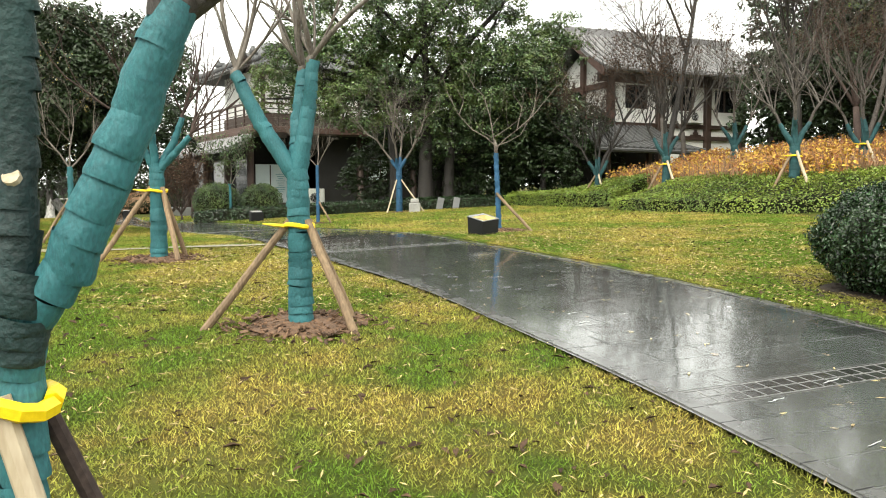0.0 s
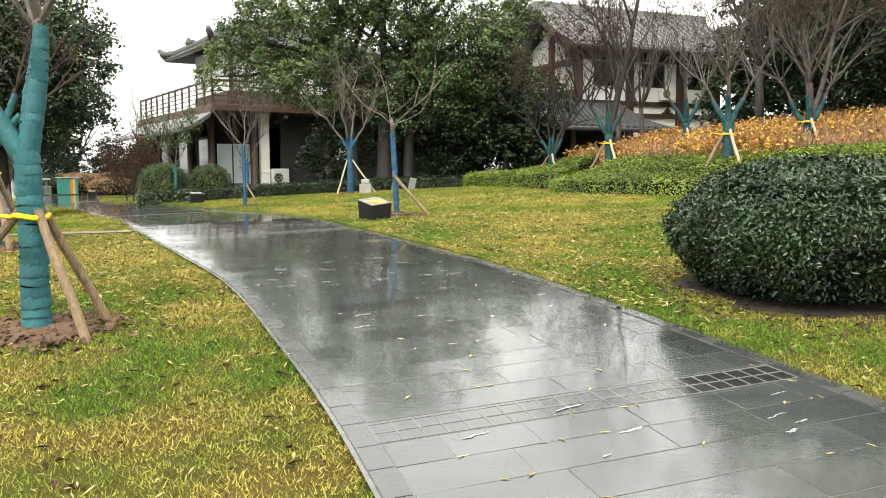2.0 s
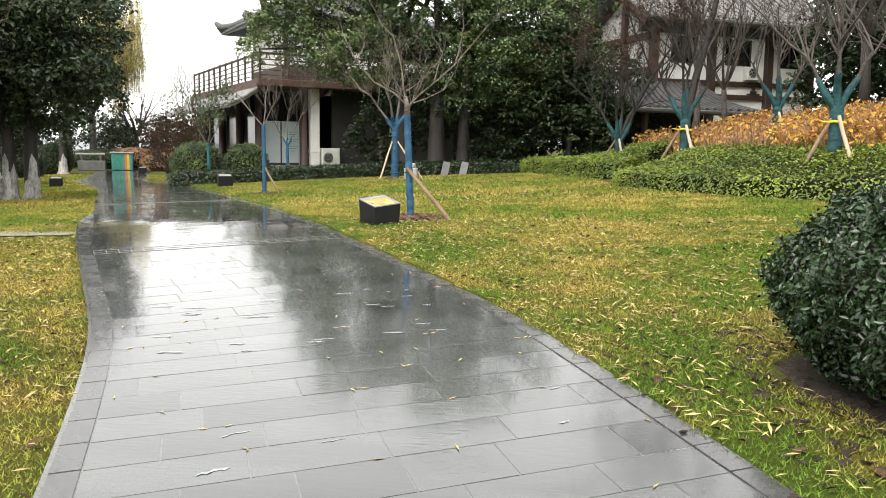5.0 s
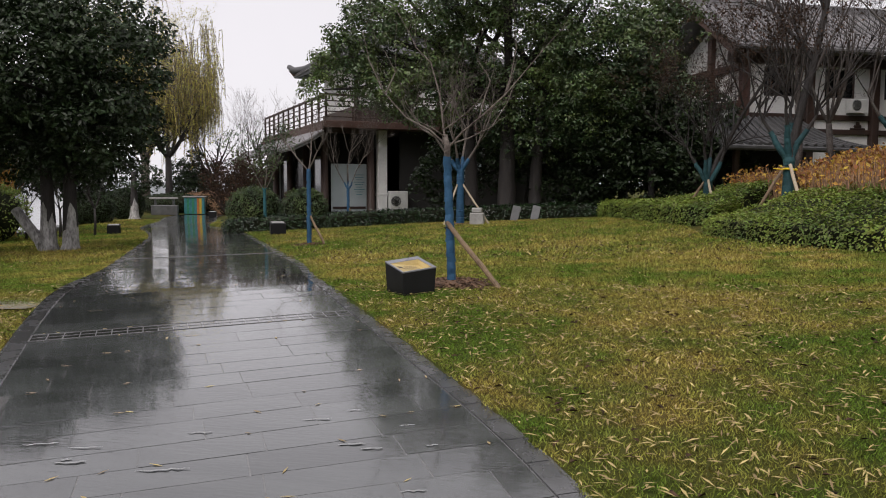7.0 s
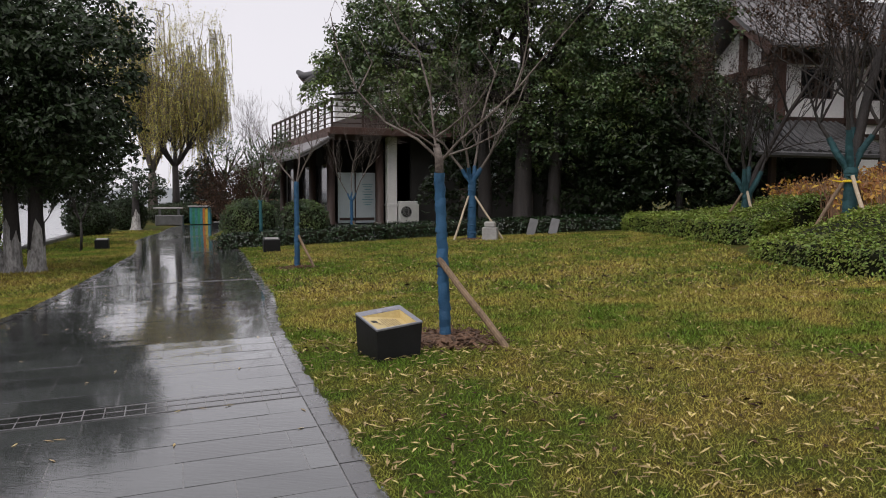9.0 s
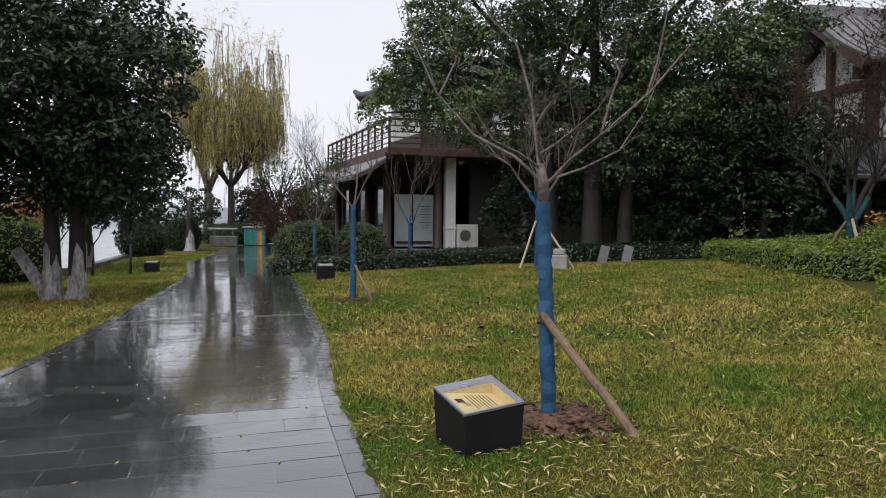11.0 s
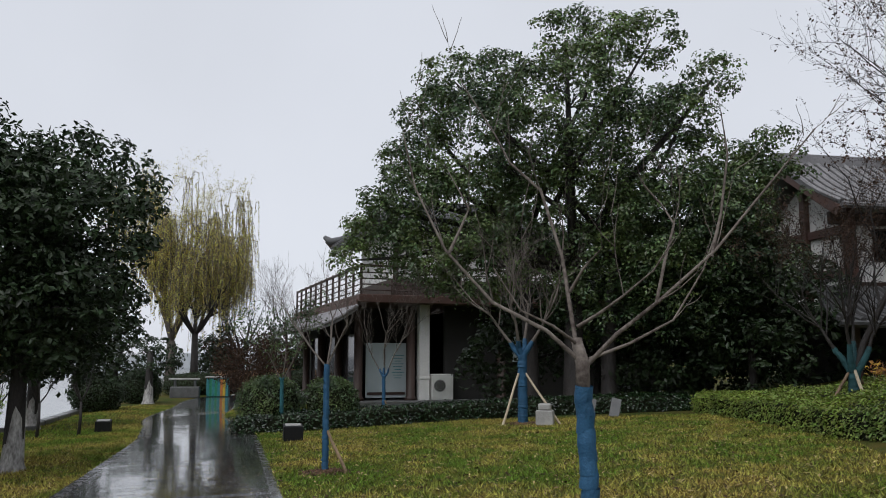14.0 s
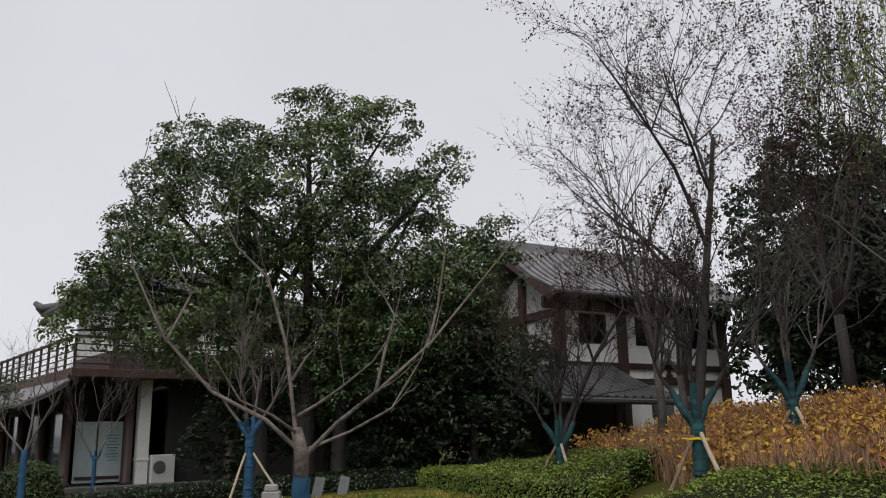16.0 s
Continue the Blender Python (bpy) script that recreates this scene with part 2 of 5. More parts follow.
# ---- mesh helpers ----
class Geo:
    """Collects vertices and faces of one mesh."""

    def __init__(self):
        self.v, self.f = [], []

    def box(self, size, at=(0, 0, 0), turn=None, chamfer=0.0):
        x, y, z = (s / 2 for s in size)
        c = min(chamfer, 0.45 * min(size))
        k = len(self.v)
        if c:
            pts = []
            for sx in (-1, 1):
                for sy in (-1, 1):
                    for sz in (-1, 1):
                        pts += [(sx * x, sy * (y - c), sz * (z - c)), (sx * (x - c), sy * y, sz * (z - c)), (sx * (x - c), sy * (y - c), sz * z)]
            idx = {(a, b, d, i): 3 * (4 * a + 2 * b + d) + i for a in (0, 1) for b in (0, 1) for d in (0, 1) for i in (0, 1, 2)}
            fs = []
            for a in (0, 1):
                fs += [[idx[a, 0, 0, 0], idx[a, 1, 0, 0], idx[a, 1, 1, 0], idx[a, 0, 1, 0]], [idx[0, a, 0, 1], idx[0, a, 1, 1], idx[1, a, 1, 1], idx[1, a, 0, 1]], [idx[0, 0, a, 2], idx[1, 0, a, 2], idx[1, 1, a, 2], idx[0, 1, a, 2]]]
                for b in (0, 1):
                    fs += [[idx[a, b, 0, 0], idx[a, b, 1, 0], idx[a, b, 1, 1], idx[a, b, 0, 1]], [idx[a, 0, b, 0], idx[a, 1, b, 0], idx[a, 1, b, 2], idx[a, 0, b, 2]], [idx[0, a, b, 1], idx[1, a, b, 1], idx[1, a, b, 2], idx[0, a, b, 2]]]
                    for d in (0, 1):
                        fs.append([idx[a, b, d, 0], idx[a, b, d, 1], idx[a, b, d, 2]])
        else:
            pts = [(sx * x, sy * y, sz * z) for sx in (-1, 1) for sy in (-1, 1) for sz in (-1, 1)]
            fs = [(0, 1, 3, 2), (4, 6, 7, 5), (0, 4, 5, 1), (2, 3, 7, 6), (0, 2, 6, 4), (1, 5, 7, 3)]
        m = Matrix.Translation(at) @ (turn.to_4x4() if turn else Matrix.Identity(4))
        self.v += [tuple(m @ Vector(p)) for p in pts]
        self.f += [[k + i for i in f] for f in fs]
        return self

    def tube(self, pts, radii, sides=6, cap=True):
        pts = [Vector(p) for p in pts]
        k, last = len(self.v), None
        for i, p in enumerate(pts):
            d = (pts[min(i + 1, len(pts) - 1)] - pts[max(i - 1, 0)]).normalized()
            a = d.cross(Vector((0.31, 0.95, 0.05)) if last is None else last.cross(d))
            if a.length < 1e-4:
                a = d.cross(Vector((1, 0, 0)))
            a.normalize()
            b = d.cross(a)
            last = a
            r = radii[i] if isinstance(radii, (list, tuple)) else radii
            for j in range(sides):
                w = 2 * math.pi * j / sides
                self.v.append(tuple(p + (a * math.cos(w) + b * math.sin(w)) * r))
        for i in range(len(pts) - 1):
            for j in range(sides):
                q = (j + 1) % sides
                self.f.append((k + i * sides + j, k + i * sides + q, k + (i + 1) * sides + q, k + (i + 1) * sides + j))
        if cap:
            self.f.append([k + j for j in range(sides)][::-1])
            self.f.append([k + (len(pts) - 1) * sides + j for j in range(sides)])
        return self

    def lathe(self, profile, sides=16, at=(0, 0, 0)):
        k = len(self.v)
        for r, z in profile:
            for j in range(sides):
                w = 2 * math.pi * j / sides
                self.v.append((at[0] + r * math.cos(w), at[1] + r * math.sin(w), at[2] + z))
        for i in range(len(profile) - 1):
            for j in range(sides):
                q = (j + 1) % sides
                self.f.append((k + i * sides + j, k + i * sides + q, k + (i + 1) * sides + q, k + (i + 1) * sides + j))
        self.f.append([k + j for j in range(sides)][::-1])
        self.f.append([k + (len(profile) - 1) * sides + j for j in range(sides)])
        return self

    def mesh(self, name, smooth=False):
        me = bpy.data.meshes.new(name)
        me.from_pydata(self.v, [], self.f)
        if smooth:
            me.shade_smooth()
        return me


def part(name, geo, material, parent=None, label="", smooth=False, m=None):
    """Links one mesh object, under a thing or a part."""
    me = geo.mesh(name, smooth) if isinstance(geo, Geo) else geo
    if not me.materials:
        me.materials.append(material)
    ob = new(name, me)
    if parent:
        ob.parent = parent
    if m:
        ob.matrix_basis = m
    return tagged(ob, label)


def thing(name, label, category, m, group="", kind=""):
    ob = new(name)
    ob.matrix_basis = m
    return tagged(ob, label, category, group, kind)


def leaf_mesh(name, pos, nrm, length, width, rng, fold=0.25):
    """Many small folded leaves, four corners each, lying round the given directions."""
    n = len(pos)
    nrm = nrm / np.maximum(np.linalg.norm(nrm, axis=1, keepdims=True), 1e-6)
    t = rng.normal(size=(n, 3))
    t -= nrm * (t * nrm).sum(1, keepdims=True)
    t /= np.maximum(np.linalg.norm(t, axis=1, keepdims=True), 1e-6)
    b = np.cross(nrm, t)
    ln = (length * rng.uniform(0.7, 1.25, n))[:, None]
    wd = (width * rng.uniform(0.7, 1.25, n))[:, None]
    v = np.stack([pos - t * ln / 2, pos + b * wd / 2 + nrm * wd * fold, pos + t * ln / 2, pos - b * wd / 2 + nrm * wd * fold], 1).reshape(-1, 3)
    base = np.arange(n)[:, None] * 4
    tri = np.concatenate([base + np.array([[0, 1, 2]]), base + np.array([[0, 2, 3]])], 1).reshape(-1, 3)
    return tri_mesh(name, v, tri)


def tri_mesh(name, v, tri):
    me = bpy.data.meshes.new(name)
    me.vertices.add(len(v))
    me.vertices.foreach_set("co", v.astype(np.float32).ravel())
    me.loops.add(tri.size)
    me.loops.foreach_set("vertex_index", tri.astype(np.int32).ravel())
    me.polygons.add(len(tri))
    me.polygons.foreach_set("loop_start", np.arange(0, tri.size, 3, dtype=np.int32))
    me.update(calc_edges=True)
    return me


def lobes(spec, clumps, per, spread, rng, inner=0.25):
    """Points and directions of leaves: each round lobe (x, y, z, radius) carries many small domed tufts on its skin."""
    ps, ns = [], []
    for x, y, z, r in spec:
        k = max(6, int(clumps * r * r))
        d = rng.normal(size=(k, 3))
        d[:, 2] += 0.25
        d /= np.linalg.norm(d, axis=1, keepdims=True)
        rad = r * rng.uniform(1 - inner * 1.5, 1.04, k)
        c = np.array([x, y, z]) + d * rad[:, None] * np.array([1, 1, 0.9])
        e = rng.normal(size=(k, per, 3)) + d[:, None, :] * 0.5
        e[:, :, 2] = np.abs(e[:, :, 2]) * np.where(rng.random((k, per)) < 0.8, 1, -1)
        e /= np.linalg.norm(e, axis=2, keepdims=True)
        size = spread * rng.uniform(0.9, 2.1, (k, 1, 1))
        q = e * size * rng.uniform(0.55, 1.05, (k, per, 1)) * np.array([1, 1, 0.8])
        ps.append((c[:, None, :] + q).reshape(-1, 3))
        ns.append((e * 0.7 + np.array([0, 0, 0.35]) + rng.normal(size=(k, per, 3)) * 0.4).reshape(-1, 3))
    return np.concatenate(ps), np.concatenate(ns)


def smooth01(a, b, v):
    t = min(max((v - a) / (b - a), 0.0), 1.0)
    return t * t * (3 - 2 * t)


# ---- ground and path ----
PATH = [(5.2, -6.0), (4.5, -2.0), (3.75, 1.6), (2.78, 4.85), (1.97, 7.0), (1.05, 9.15), (-0.05, 11.1), (-1.15, 13.0), (-2.1, 14.8), (-3.1, 17.0), (-4.4, 19.5), (-6.9, 24.3), (-9.4, 29.0), (-12.2, 33.6), (-15.5, 38.8), (-18.2, 45.0), (-21.2, 51.5), (-22.0, 57.0), (-19.0, 62.5)]
HALF = 1.43


def spline(ctrl, step):
    out = []
    p = [Vector((2 * ctrl[0][0] - ctrl[1][0], 2 * ctrl[0][1] - ctrl[1][1]))] + [Vector(c) for c in ctrl] + [Vector((2 * ctrl[-1][0] - ctrl[-2][0], 2 * ctrl[-1][1] - ctrl[-2][1]))]
    for i in range(1, len(p) - 2):
        for j in range(40):
            t = j / 40
            out.append(0.5 * (2 * p[i] + (p[i + 1] - p[i - 1]) * t + (2 * p[i - 1] - 5 * p[i] + 4 * p[i + 1] - p[i + 2]) * t * t + (3 * p[i] - p[i - 1] - 3 * p[i + 1] + p[i + 2]) * t ** 3))
    res, acc = [out[0]], 0.0
    for a, b in zip(out, out[1:]):
        acc += (b - a).length
        if acc >= step:
            res.append(b)
            acc -= step
    return res


LINE = spline(PATH, 0.3)
LINE_NP = np.array([tuple(p) for p in LINE])


def path_gap(x, y):
    """Distance from the middle of the path."""
    return float(np.sqrt(((LINE_NP - (x, y)) ** 2).sum(1).min()))


def bank_front(y):
    return 4.4 + 0.08 * max(0.0, 22 - y) ** 2


def lake_gap(x, y):
    """How far a place lies beyond the shore, in metres (minus: on land)."""
    a = -18.3 - 0.5 * abs(y - 33) - x
    b = min(y - 66 + 0.15 * x, -3 - x)
    return max(a, b)


def height(x, y):
    yy = max(y, -1.0)
    h = 0.058 * min(yy, 14) + 0.004 * min(max(yy - 14, 0), 60)
    h += max(min(x, 20), -16) * 0.042 * smooth01(9, 20, y)
    d = x - bank_front(y) if y > 8 else -1
    if d > 0:
        h += 0.45 * smooth01(0, 2.2, d) + 0.6 * smooth01(1.5, 13, d) * smooth01(12, 20, y) + 0.35 * smooth01(21, 29, y) * smooth01(1.5, 5, d)
    h = max(h, 0.058 * -1)
    g = lake_gap(x, y)
    if g > -2:
        h -= 1.6 * smooth01(-0.6, 2.5, g) + 0.1 * smooth01(-2, 0, g)
    return h


def build_ground():
    xs = np.unique(np.concatenate([np.arange(-400, -40, 30), np.arange(-40, -14, 1.0), np.arange(-14, 12, 0.25), np.arange(12, 40, 1.5), np.arange(40, 401, 30)]))
    ys = np.unique(np.concatenate([np.arange(-200, -8, 16), np.arange(-8, 30, 0.25), np.arange(30, 76, 1.0), np.arange(76, 520, 25)]))
    v = np.zeros((len(ys), len(xs), 3))
    for j, y in enumerate(ys):
        for i, x in enumerate(xs):
            h = height(x, y)
            if -8 < y < 64 and -26 < x < 7:
                g = path_gap(x, y)
                h -= 0.07 * (1 - smooth01(HALF - 0.25, HALF + 0.08, g))
            h += 0.012 * noise.noise((x * 1.3, y * 1.3, 0)) if -14 < x < 12 and -8 < y < 30 else 0
            v[j, i] = (x, y, h)
    n, m = len(ys), len(xs)
    a = (np.arange(n - 1)[:, None] * m + np.arange(m - 1)[None, :]).ravel()
    tri = np.concatenate([np.stack([a, a + 1, a + m + 1], 1), np.stack([a, a + m + 1, a + m], 1)])
    me = tri_mesh("ground", v.reshape(-1, 3), tri)
    me.shade_smooth()
    me.materials.append(M_SOIL)
    tagged(new("ground", me), "gently rising lawn of green and straw-yellow winter grass", "lawn", kind="structure")


build_ground()


def normal_at(i):
    a, b = LINE[max(i - 1, 0)], LINE[min(i + 1, len(LINE) - 1)]
    d = (b - a).normalized()
    return d, Vector((d.y, -d.x))


def on_path(i, side):
    d, n = normal_at(i)
    p = LINE[i] + (n + d * 0.085) * side
    mid = LINE[i]
    return Vector((p.x, p.y, height(mid.x, mid.y) + 0.5 * (height(p.x, p.y) - height(mid.x, mid.y)) + 0.012))


path = tagged(new("path"), "curving garden path of dark wet granite slabs", "path", kind="structure")
bed = Geo()
for i in range(len(LINE)):
    for s in (-HALF - 0.02, 0, HALF + 0.02):
        q = on_path(i, s)
        bed.v.append((q.x, q.y, q.z - 0.002))
    if i:
        k = 3 * i
        bed.f += [(k - 3, k - 2, k + 1, k), (k - 2, k - 1, k + 2, k + 1)]
part("bed", bed, M_MORTAR, path, "dark wet mortar bed")

DRAINS = [next(i for i, p in enumerate(LINE) if p.y > yy) for yy in (4.95, 12.05, 19.6)]
KERB_W = 0.13


def slab(geo, i0, f0, i1, f1, s0, s1, gap, lift, rock=(0, 0)):
    """One slab between two stations along the path and two offsets across it."""
    k = len(geo.v)
    for drop, inset in ((0.0, 0.002), (0.012, 0.0)):
        for (i, f, g) in ((i0, f0, 1), (i1, f1, -1)):
            for s, e in ((s0, 1), (s1, -1)):
                a = on_path(i, s + e * (gap / 2 + inset))
                b = on_path(min(i + 1, len(LINE) - 1), s + e * (gap / 2 + inset))
                d, _ = normal_at(i)
                p = a.lerp(b, f) + Vector((d.x, d.y, 0)) * g * (gap / 2 + inset)
                geo.v.append((p.x, p.y, p.z + lift - drop + g * rock[0] + e * rock[1]))
    geo.f += [(k, k + 1, k + 3, k + 2), (k + 4, k + 5, k + 1, k), (k + 6, k + 2, k + 3, k + 7), (k + 4, k, k + 2, k + 6), (k + 5, k + 7, k + 3, k + 1)]


def build_path():
    rng = random.Random(4)
    far, kerb_far = Geo(), Geo()
    made = 0
    inner = HALF - KERB_W
    near = []
    for i in range(len(LINE) - 1):
        if any(0 <= i - d <= 0 for d in DRAINS):
            continue
        s = -inner - rng.uniform(0, 0.55)
        while s < inner - 0.02:
            w = rng.choice((0.45, 0.6, 0.6, 0.75))
            a, b = max(s, -inner), min(s + w, inner)
            if b > inner - 0.12:
                b = inner
            if b - a > 0.1:
                g = Geo() if 2.5 < LINE[i].y < 14.6 and made < 290 else far
                slab(g, i, 0, i + 1, 0, a, b, 0.005, rng.uniform(-0.0005, 0.0005), (max(-0.0007, min(0.0007, rng.gauss(0, 0.0006))), max(-0.0007, min(0.0007, rng.gauss(0, 0.0006)))))
                if g is not far:
                    near.append(g)
                    made += 1
            s = b if b == inner else s + w
    for i in range(0, len(LINE) - 3, 3):
        for side in (-1, 1):
            a, b = sorted((side * inner, side * HALF))
            for k in (0, 1, 2):
                g = kerb_far
                slab(g, i + k, 0, i + k + 1, 0, a, b, 0.007, 0.006 + rng.uniform(-0.001, 0.001))
    tagged(part("slab_field", far, M_TILE_FAR, path, "rows of dark wet granite slabs"), kind="stuff")
    tagged(part("kerb", kerb_far, M_KERB, path, "narrow grey granite edging"), kind="stuff")
    for d in DRAINS:
        gap = Geo()
        slab(gap, d, 0.03, d, 0.97, -inner, inner, 0.006, -0.001)
        part("drain_gap", gap, M_DRAIN, path, "dark open slots of the drain")
        drain = Geo()
        n = 22
        for c in range(n + 1):
            s = -inner + 2 * inner * c / n
            slab(drain, d, 0.1, d, 0.9, s - 0.0055, s + 0.0055, 0.0, 0.001)
        for f in (0.1, 0.5, 0.9):
            slab(drain, d, f - 0.014, d, f + 0.014, -inner, inner, 0.0, 0.002)
        part("drain_grate", drain, M_GRATE, path, "grey drain grating two cells wide")
    return near


NEAR_SLABS = build_path()


def slab_streaks():
    """Pale streaks on the wet slabs, thin ragged strips that follow the courses."""
    rng = random.Random(17)
    g = Geo()
    for y0, n in ((3.6, 9), (4.3, 7), (8.6, 12), (9.3, 10), (6.9, 5)):
        i0 = next(i for i, p in enumerate(LINE) if p.y > y0)
        for _ in range(n):
            i = i0 + rng.choice((0, 0, 1, 2))
            s0, f = rng.uniform(-1.1, 1.0), rng.uniform(0.1, 0.9)
            ln, w = rng.uniform(0.05, 0.2), rng.uniform(0.004, 0.011)
            k = len(g.v)
            for c in range(7):
                s = s0 + ln * c / 6
                p = on_path(i, s).lerp(on_path(i + 1, s), f)
                d, _n = normal_at(i)
                off = rng.uniform(-0.008, 0.008) + 0.25 * (s - s0) * (1 if n % 2 else -1)
                ww = w * (0.15 if c in (0, 6) else rng.uniform(0.5, 1.3))
                for e in (-1, 1):
                    q = p + Vector((d.x, d.y, 0)) * (off + e * ww)
                    g.v.append((q.x, q.y, q.z + 0.0035))
                if c:
                    a = k + 2 * c
                    g.f.append((a - 2, a, a + 1, a - 1))
    tagged(part("scuff_marks", g, M_STREAK, path, "thin pale streaks on the wet stone"), kind="stuff")


slab_streaks()

side_path = Geo()
for i in range(14):
    x, y = -2.75 - 0.75 * i, 13.0 - 0.06 * i + 0.1 * math.sin(i * 1.7) - 0.012 * i * i
    for s in (-0.48, 0.48):
        side_path.v.append((x, y + s * (0.75 + 0.3 * math.sin(i * 2.3 + s)), height(x, y) + 0.014))
    if i:
        k = 2 * i
        side_path.f.append((k - 2, k, k + 1, k - 1))
tagged(part("pavement", side_path, M_PALE), "narrow worn pale side path in the lawn", "path", kind="structure")

water = Geo()
water.v = [(-600, -200, -0.32), (-13, -200, -0.32), (-13, 62, -0.32), (60, 62, -0.32), (60, 600, -0.32), (-600, 600, -0.32)]
water.f = [(0, 1, 2, 3, 4, 5)]
tagged(part("water", water, M_WATER), "calm pale grey lake under an overcast sky", "lake", kind="structure")

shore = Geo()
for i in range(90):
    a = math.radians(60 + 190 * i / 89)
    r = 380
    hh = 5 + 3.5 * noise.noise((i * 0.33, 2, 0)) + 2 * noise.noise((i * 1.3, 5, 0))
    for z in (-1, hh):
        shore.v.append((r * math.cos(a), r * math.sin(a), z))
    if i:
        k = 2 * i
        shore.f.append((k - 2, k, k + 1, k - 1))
tagged(part("backdrop", shore, M_FAR), "low far shore of the lake, haze painted into its pale colour", "far shore", kind="structure")


# ---- trees ----
def grow(geo, p, d, length, r, depth, rng, lift=0.15, wob=0.16, kids=(3, 5), ratio=0.62, sides=5, ends=None, spread=0.75):
    """A tapered branch that forks on its way."""
    n = 5
    pts, rad = [Vector(p)], [r]
    d = Vector(d).normalized()
    for i in range(n):
        d = (d + Vector((rng.uniform(-wob, wob), rng.uniform(-wob, wob), rng.uniform(-wob, wob) + lift * 0.4))).normalized()
        pts.append(pts[-1] + d * length / n)
        rad.append(r * (1 - 0.62 * (i + 1) / n))
    geo.tube(pts, rad, sides if depth > 1 else max(3, sides - 2), cap=False)
    if ends is not None:
        ends.append((tuple(pts[-1]), depth))
        ends.append((tuple(pts[3]), depth))
    if depth > 0:
        for _ in range(rng.randint(*kids)):
            i = rng.randint(2, n)
            side = Vector((rng.uniform(-1, 1), rng.uniform(-1, 1), rng.uniform(-0.3, 0.6)))
            q = (d + side.normalized() * spread).normalized()
            grow(geo, pts[i], q, length * ratio * rng.uniform(0.75, 1.2), max(rad[i] * 0.65, 0.003), depth - 1, rng, lift, wob, kids, ratio, sides, ends, spread)


def wrinkled(geo, pts, radii, sides, rng, step=0.075, swell=0.09):
    """A wrapped limb: overlapping bands of cloth, each a little loose, tilted and flared over the next."""
    pts = [Vector(p) for p in pts]
    for a, b, ra, rb in zip(pts, pts[1:], radii, radii[1:]):
        n = max(1, round((b - a).length / step))
        axis = (b - a).normalized()
        for i in range(n):
            t0, t1 = i / n - 0.12 / n, (i + 1) / n + 0.12 / n
            r = ra + (rb - ra) * (i + 0.5) / n
            p, q = a.lerp(b, t0), a.lerp(b, t1)
            tilt = Vector((rng.uniform(-1, 1), rng.uniform(-1, 1), rng.uniform(-1, 1))) * 0.1 * (q - p).length
            low, high = r * (1 + swell * rng.uniform(0.3, 1.0)), r * (1 + swell * rng.uniform(-0.2, 0.2))
            mid = (low + high) / 2 * (1 + swell * rng.uniform(-0.25, 0.35))
            k = len(geo.v)
            geo.tube([p + tilt, p.lerp(q, 0.12) + tilt * 0.8, p.lerp(q, 0.55), q - tilt], [low * 0.97, low, mid, high], sides, cap=False)
            for j in range(k, len(geo.v)):
                v = Vector(geo.v[j])
                geo.v[j] = tuple(v + (v - a - axis * (v - a).dot(axis)) * swell * noise.noise(v * 26))


def mulch(tree, r, rng, n=360, label="ring of brown bark mulch", material=M_MULCH, flat=1.0):
    g = Geo()
    g.lathe([(r, -0.02), (r * 0.8, 0.03 * flat), (r * 0.4, 0.055 * flat), (0.02, 0.06 * flat)], 18)
    for i, p in enumerate(g.v):
        g.v[i] = (p[0] * rng.uniform(0.85, 1.15), p[1] * rng.uniform(0.85, 1.15), p[2])
    for _ in range(n):
        a, q = rng.uniform(0, 6.28), r * math.sqrt(rng.random()) * rng.choice((1.0, 1.1, 1.35, 1.6))
        g.box((rng.uniform(0.02, 0.09), rng.uniform(0.012, 0.04), 0.008), (q * math.cos(a), q * math.sin(a), (0.045 * (1 - q / r / 1.3) + 0.02) * flat), Euler((rng.uniform(-0.6, 0.6), rng.uniform(-0.6, 0.6), a)).to_matrix())
    x0, y0 = tree.matrix_basis.translation.xy
    g.v = [(p[0], p[1], p[2] + height(x0 + p[0], y0 + p[1]) - height(x0, y0)) for p in g.v]
    part("mulch", g, material, tree, label)


def stake(tree, foot, top, r, material=None, label="round timber stake"):
    g = Geo()
    a, b = Vector(foot), Vector(top)
    b = a + (b - a) * 1.04
    g.tube([a - (b - a) * 0.06, a.lerp(b, 0.3) + Vector((0.006, 0.004, 0)), a.lerp(b, 0.7) - Vector((0.006, 0.0, 0)), b], [r * 1.05, r, r * 0.96, r * 0.92], 9)
    part("stake", g, material or M_WOOD, tree, label)


def tie(tree, z, r, tail=True, at=(0, 0)):
    g = Geo()
    ring = [(at[0] + r * math.cos(a * math.pi / 6), at[1] + r * math.sin(a * math.pi / 6), z + 0.012 * math.sin(a)) for a in range(13)]
    g.tube(ring, 0.02, 6)
    if tail:
        g.tube([(at[0] - r, at[1] - 0.05, z), (at[0] - r - 0.09, at[1] - 0.08, z + 0.01), (at[0] - r - 0.17, at[1] - 0.1, z + 0.02)], [0.018, 0.014, 0.006], 5)
    part("tie", g, M_TIE, tree, "bright yellow plastic tie")


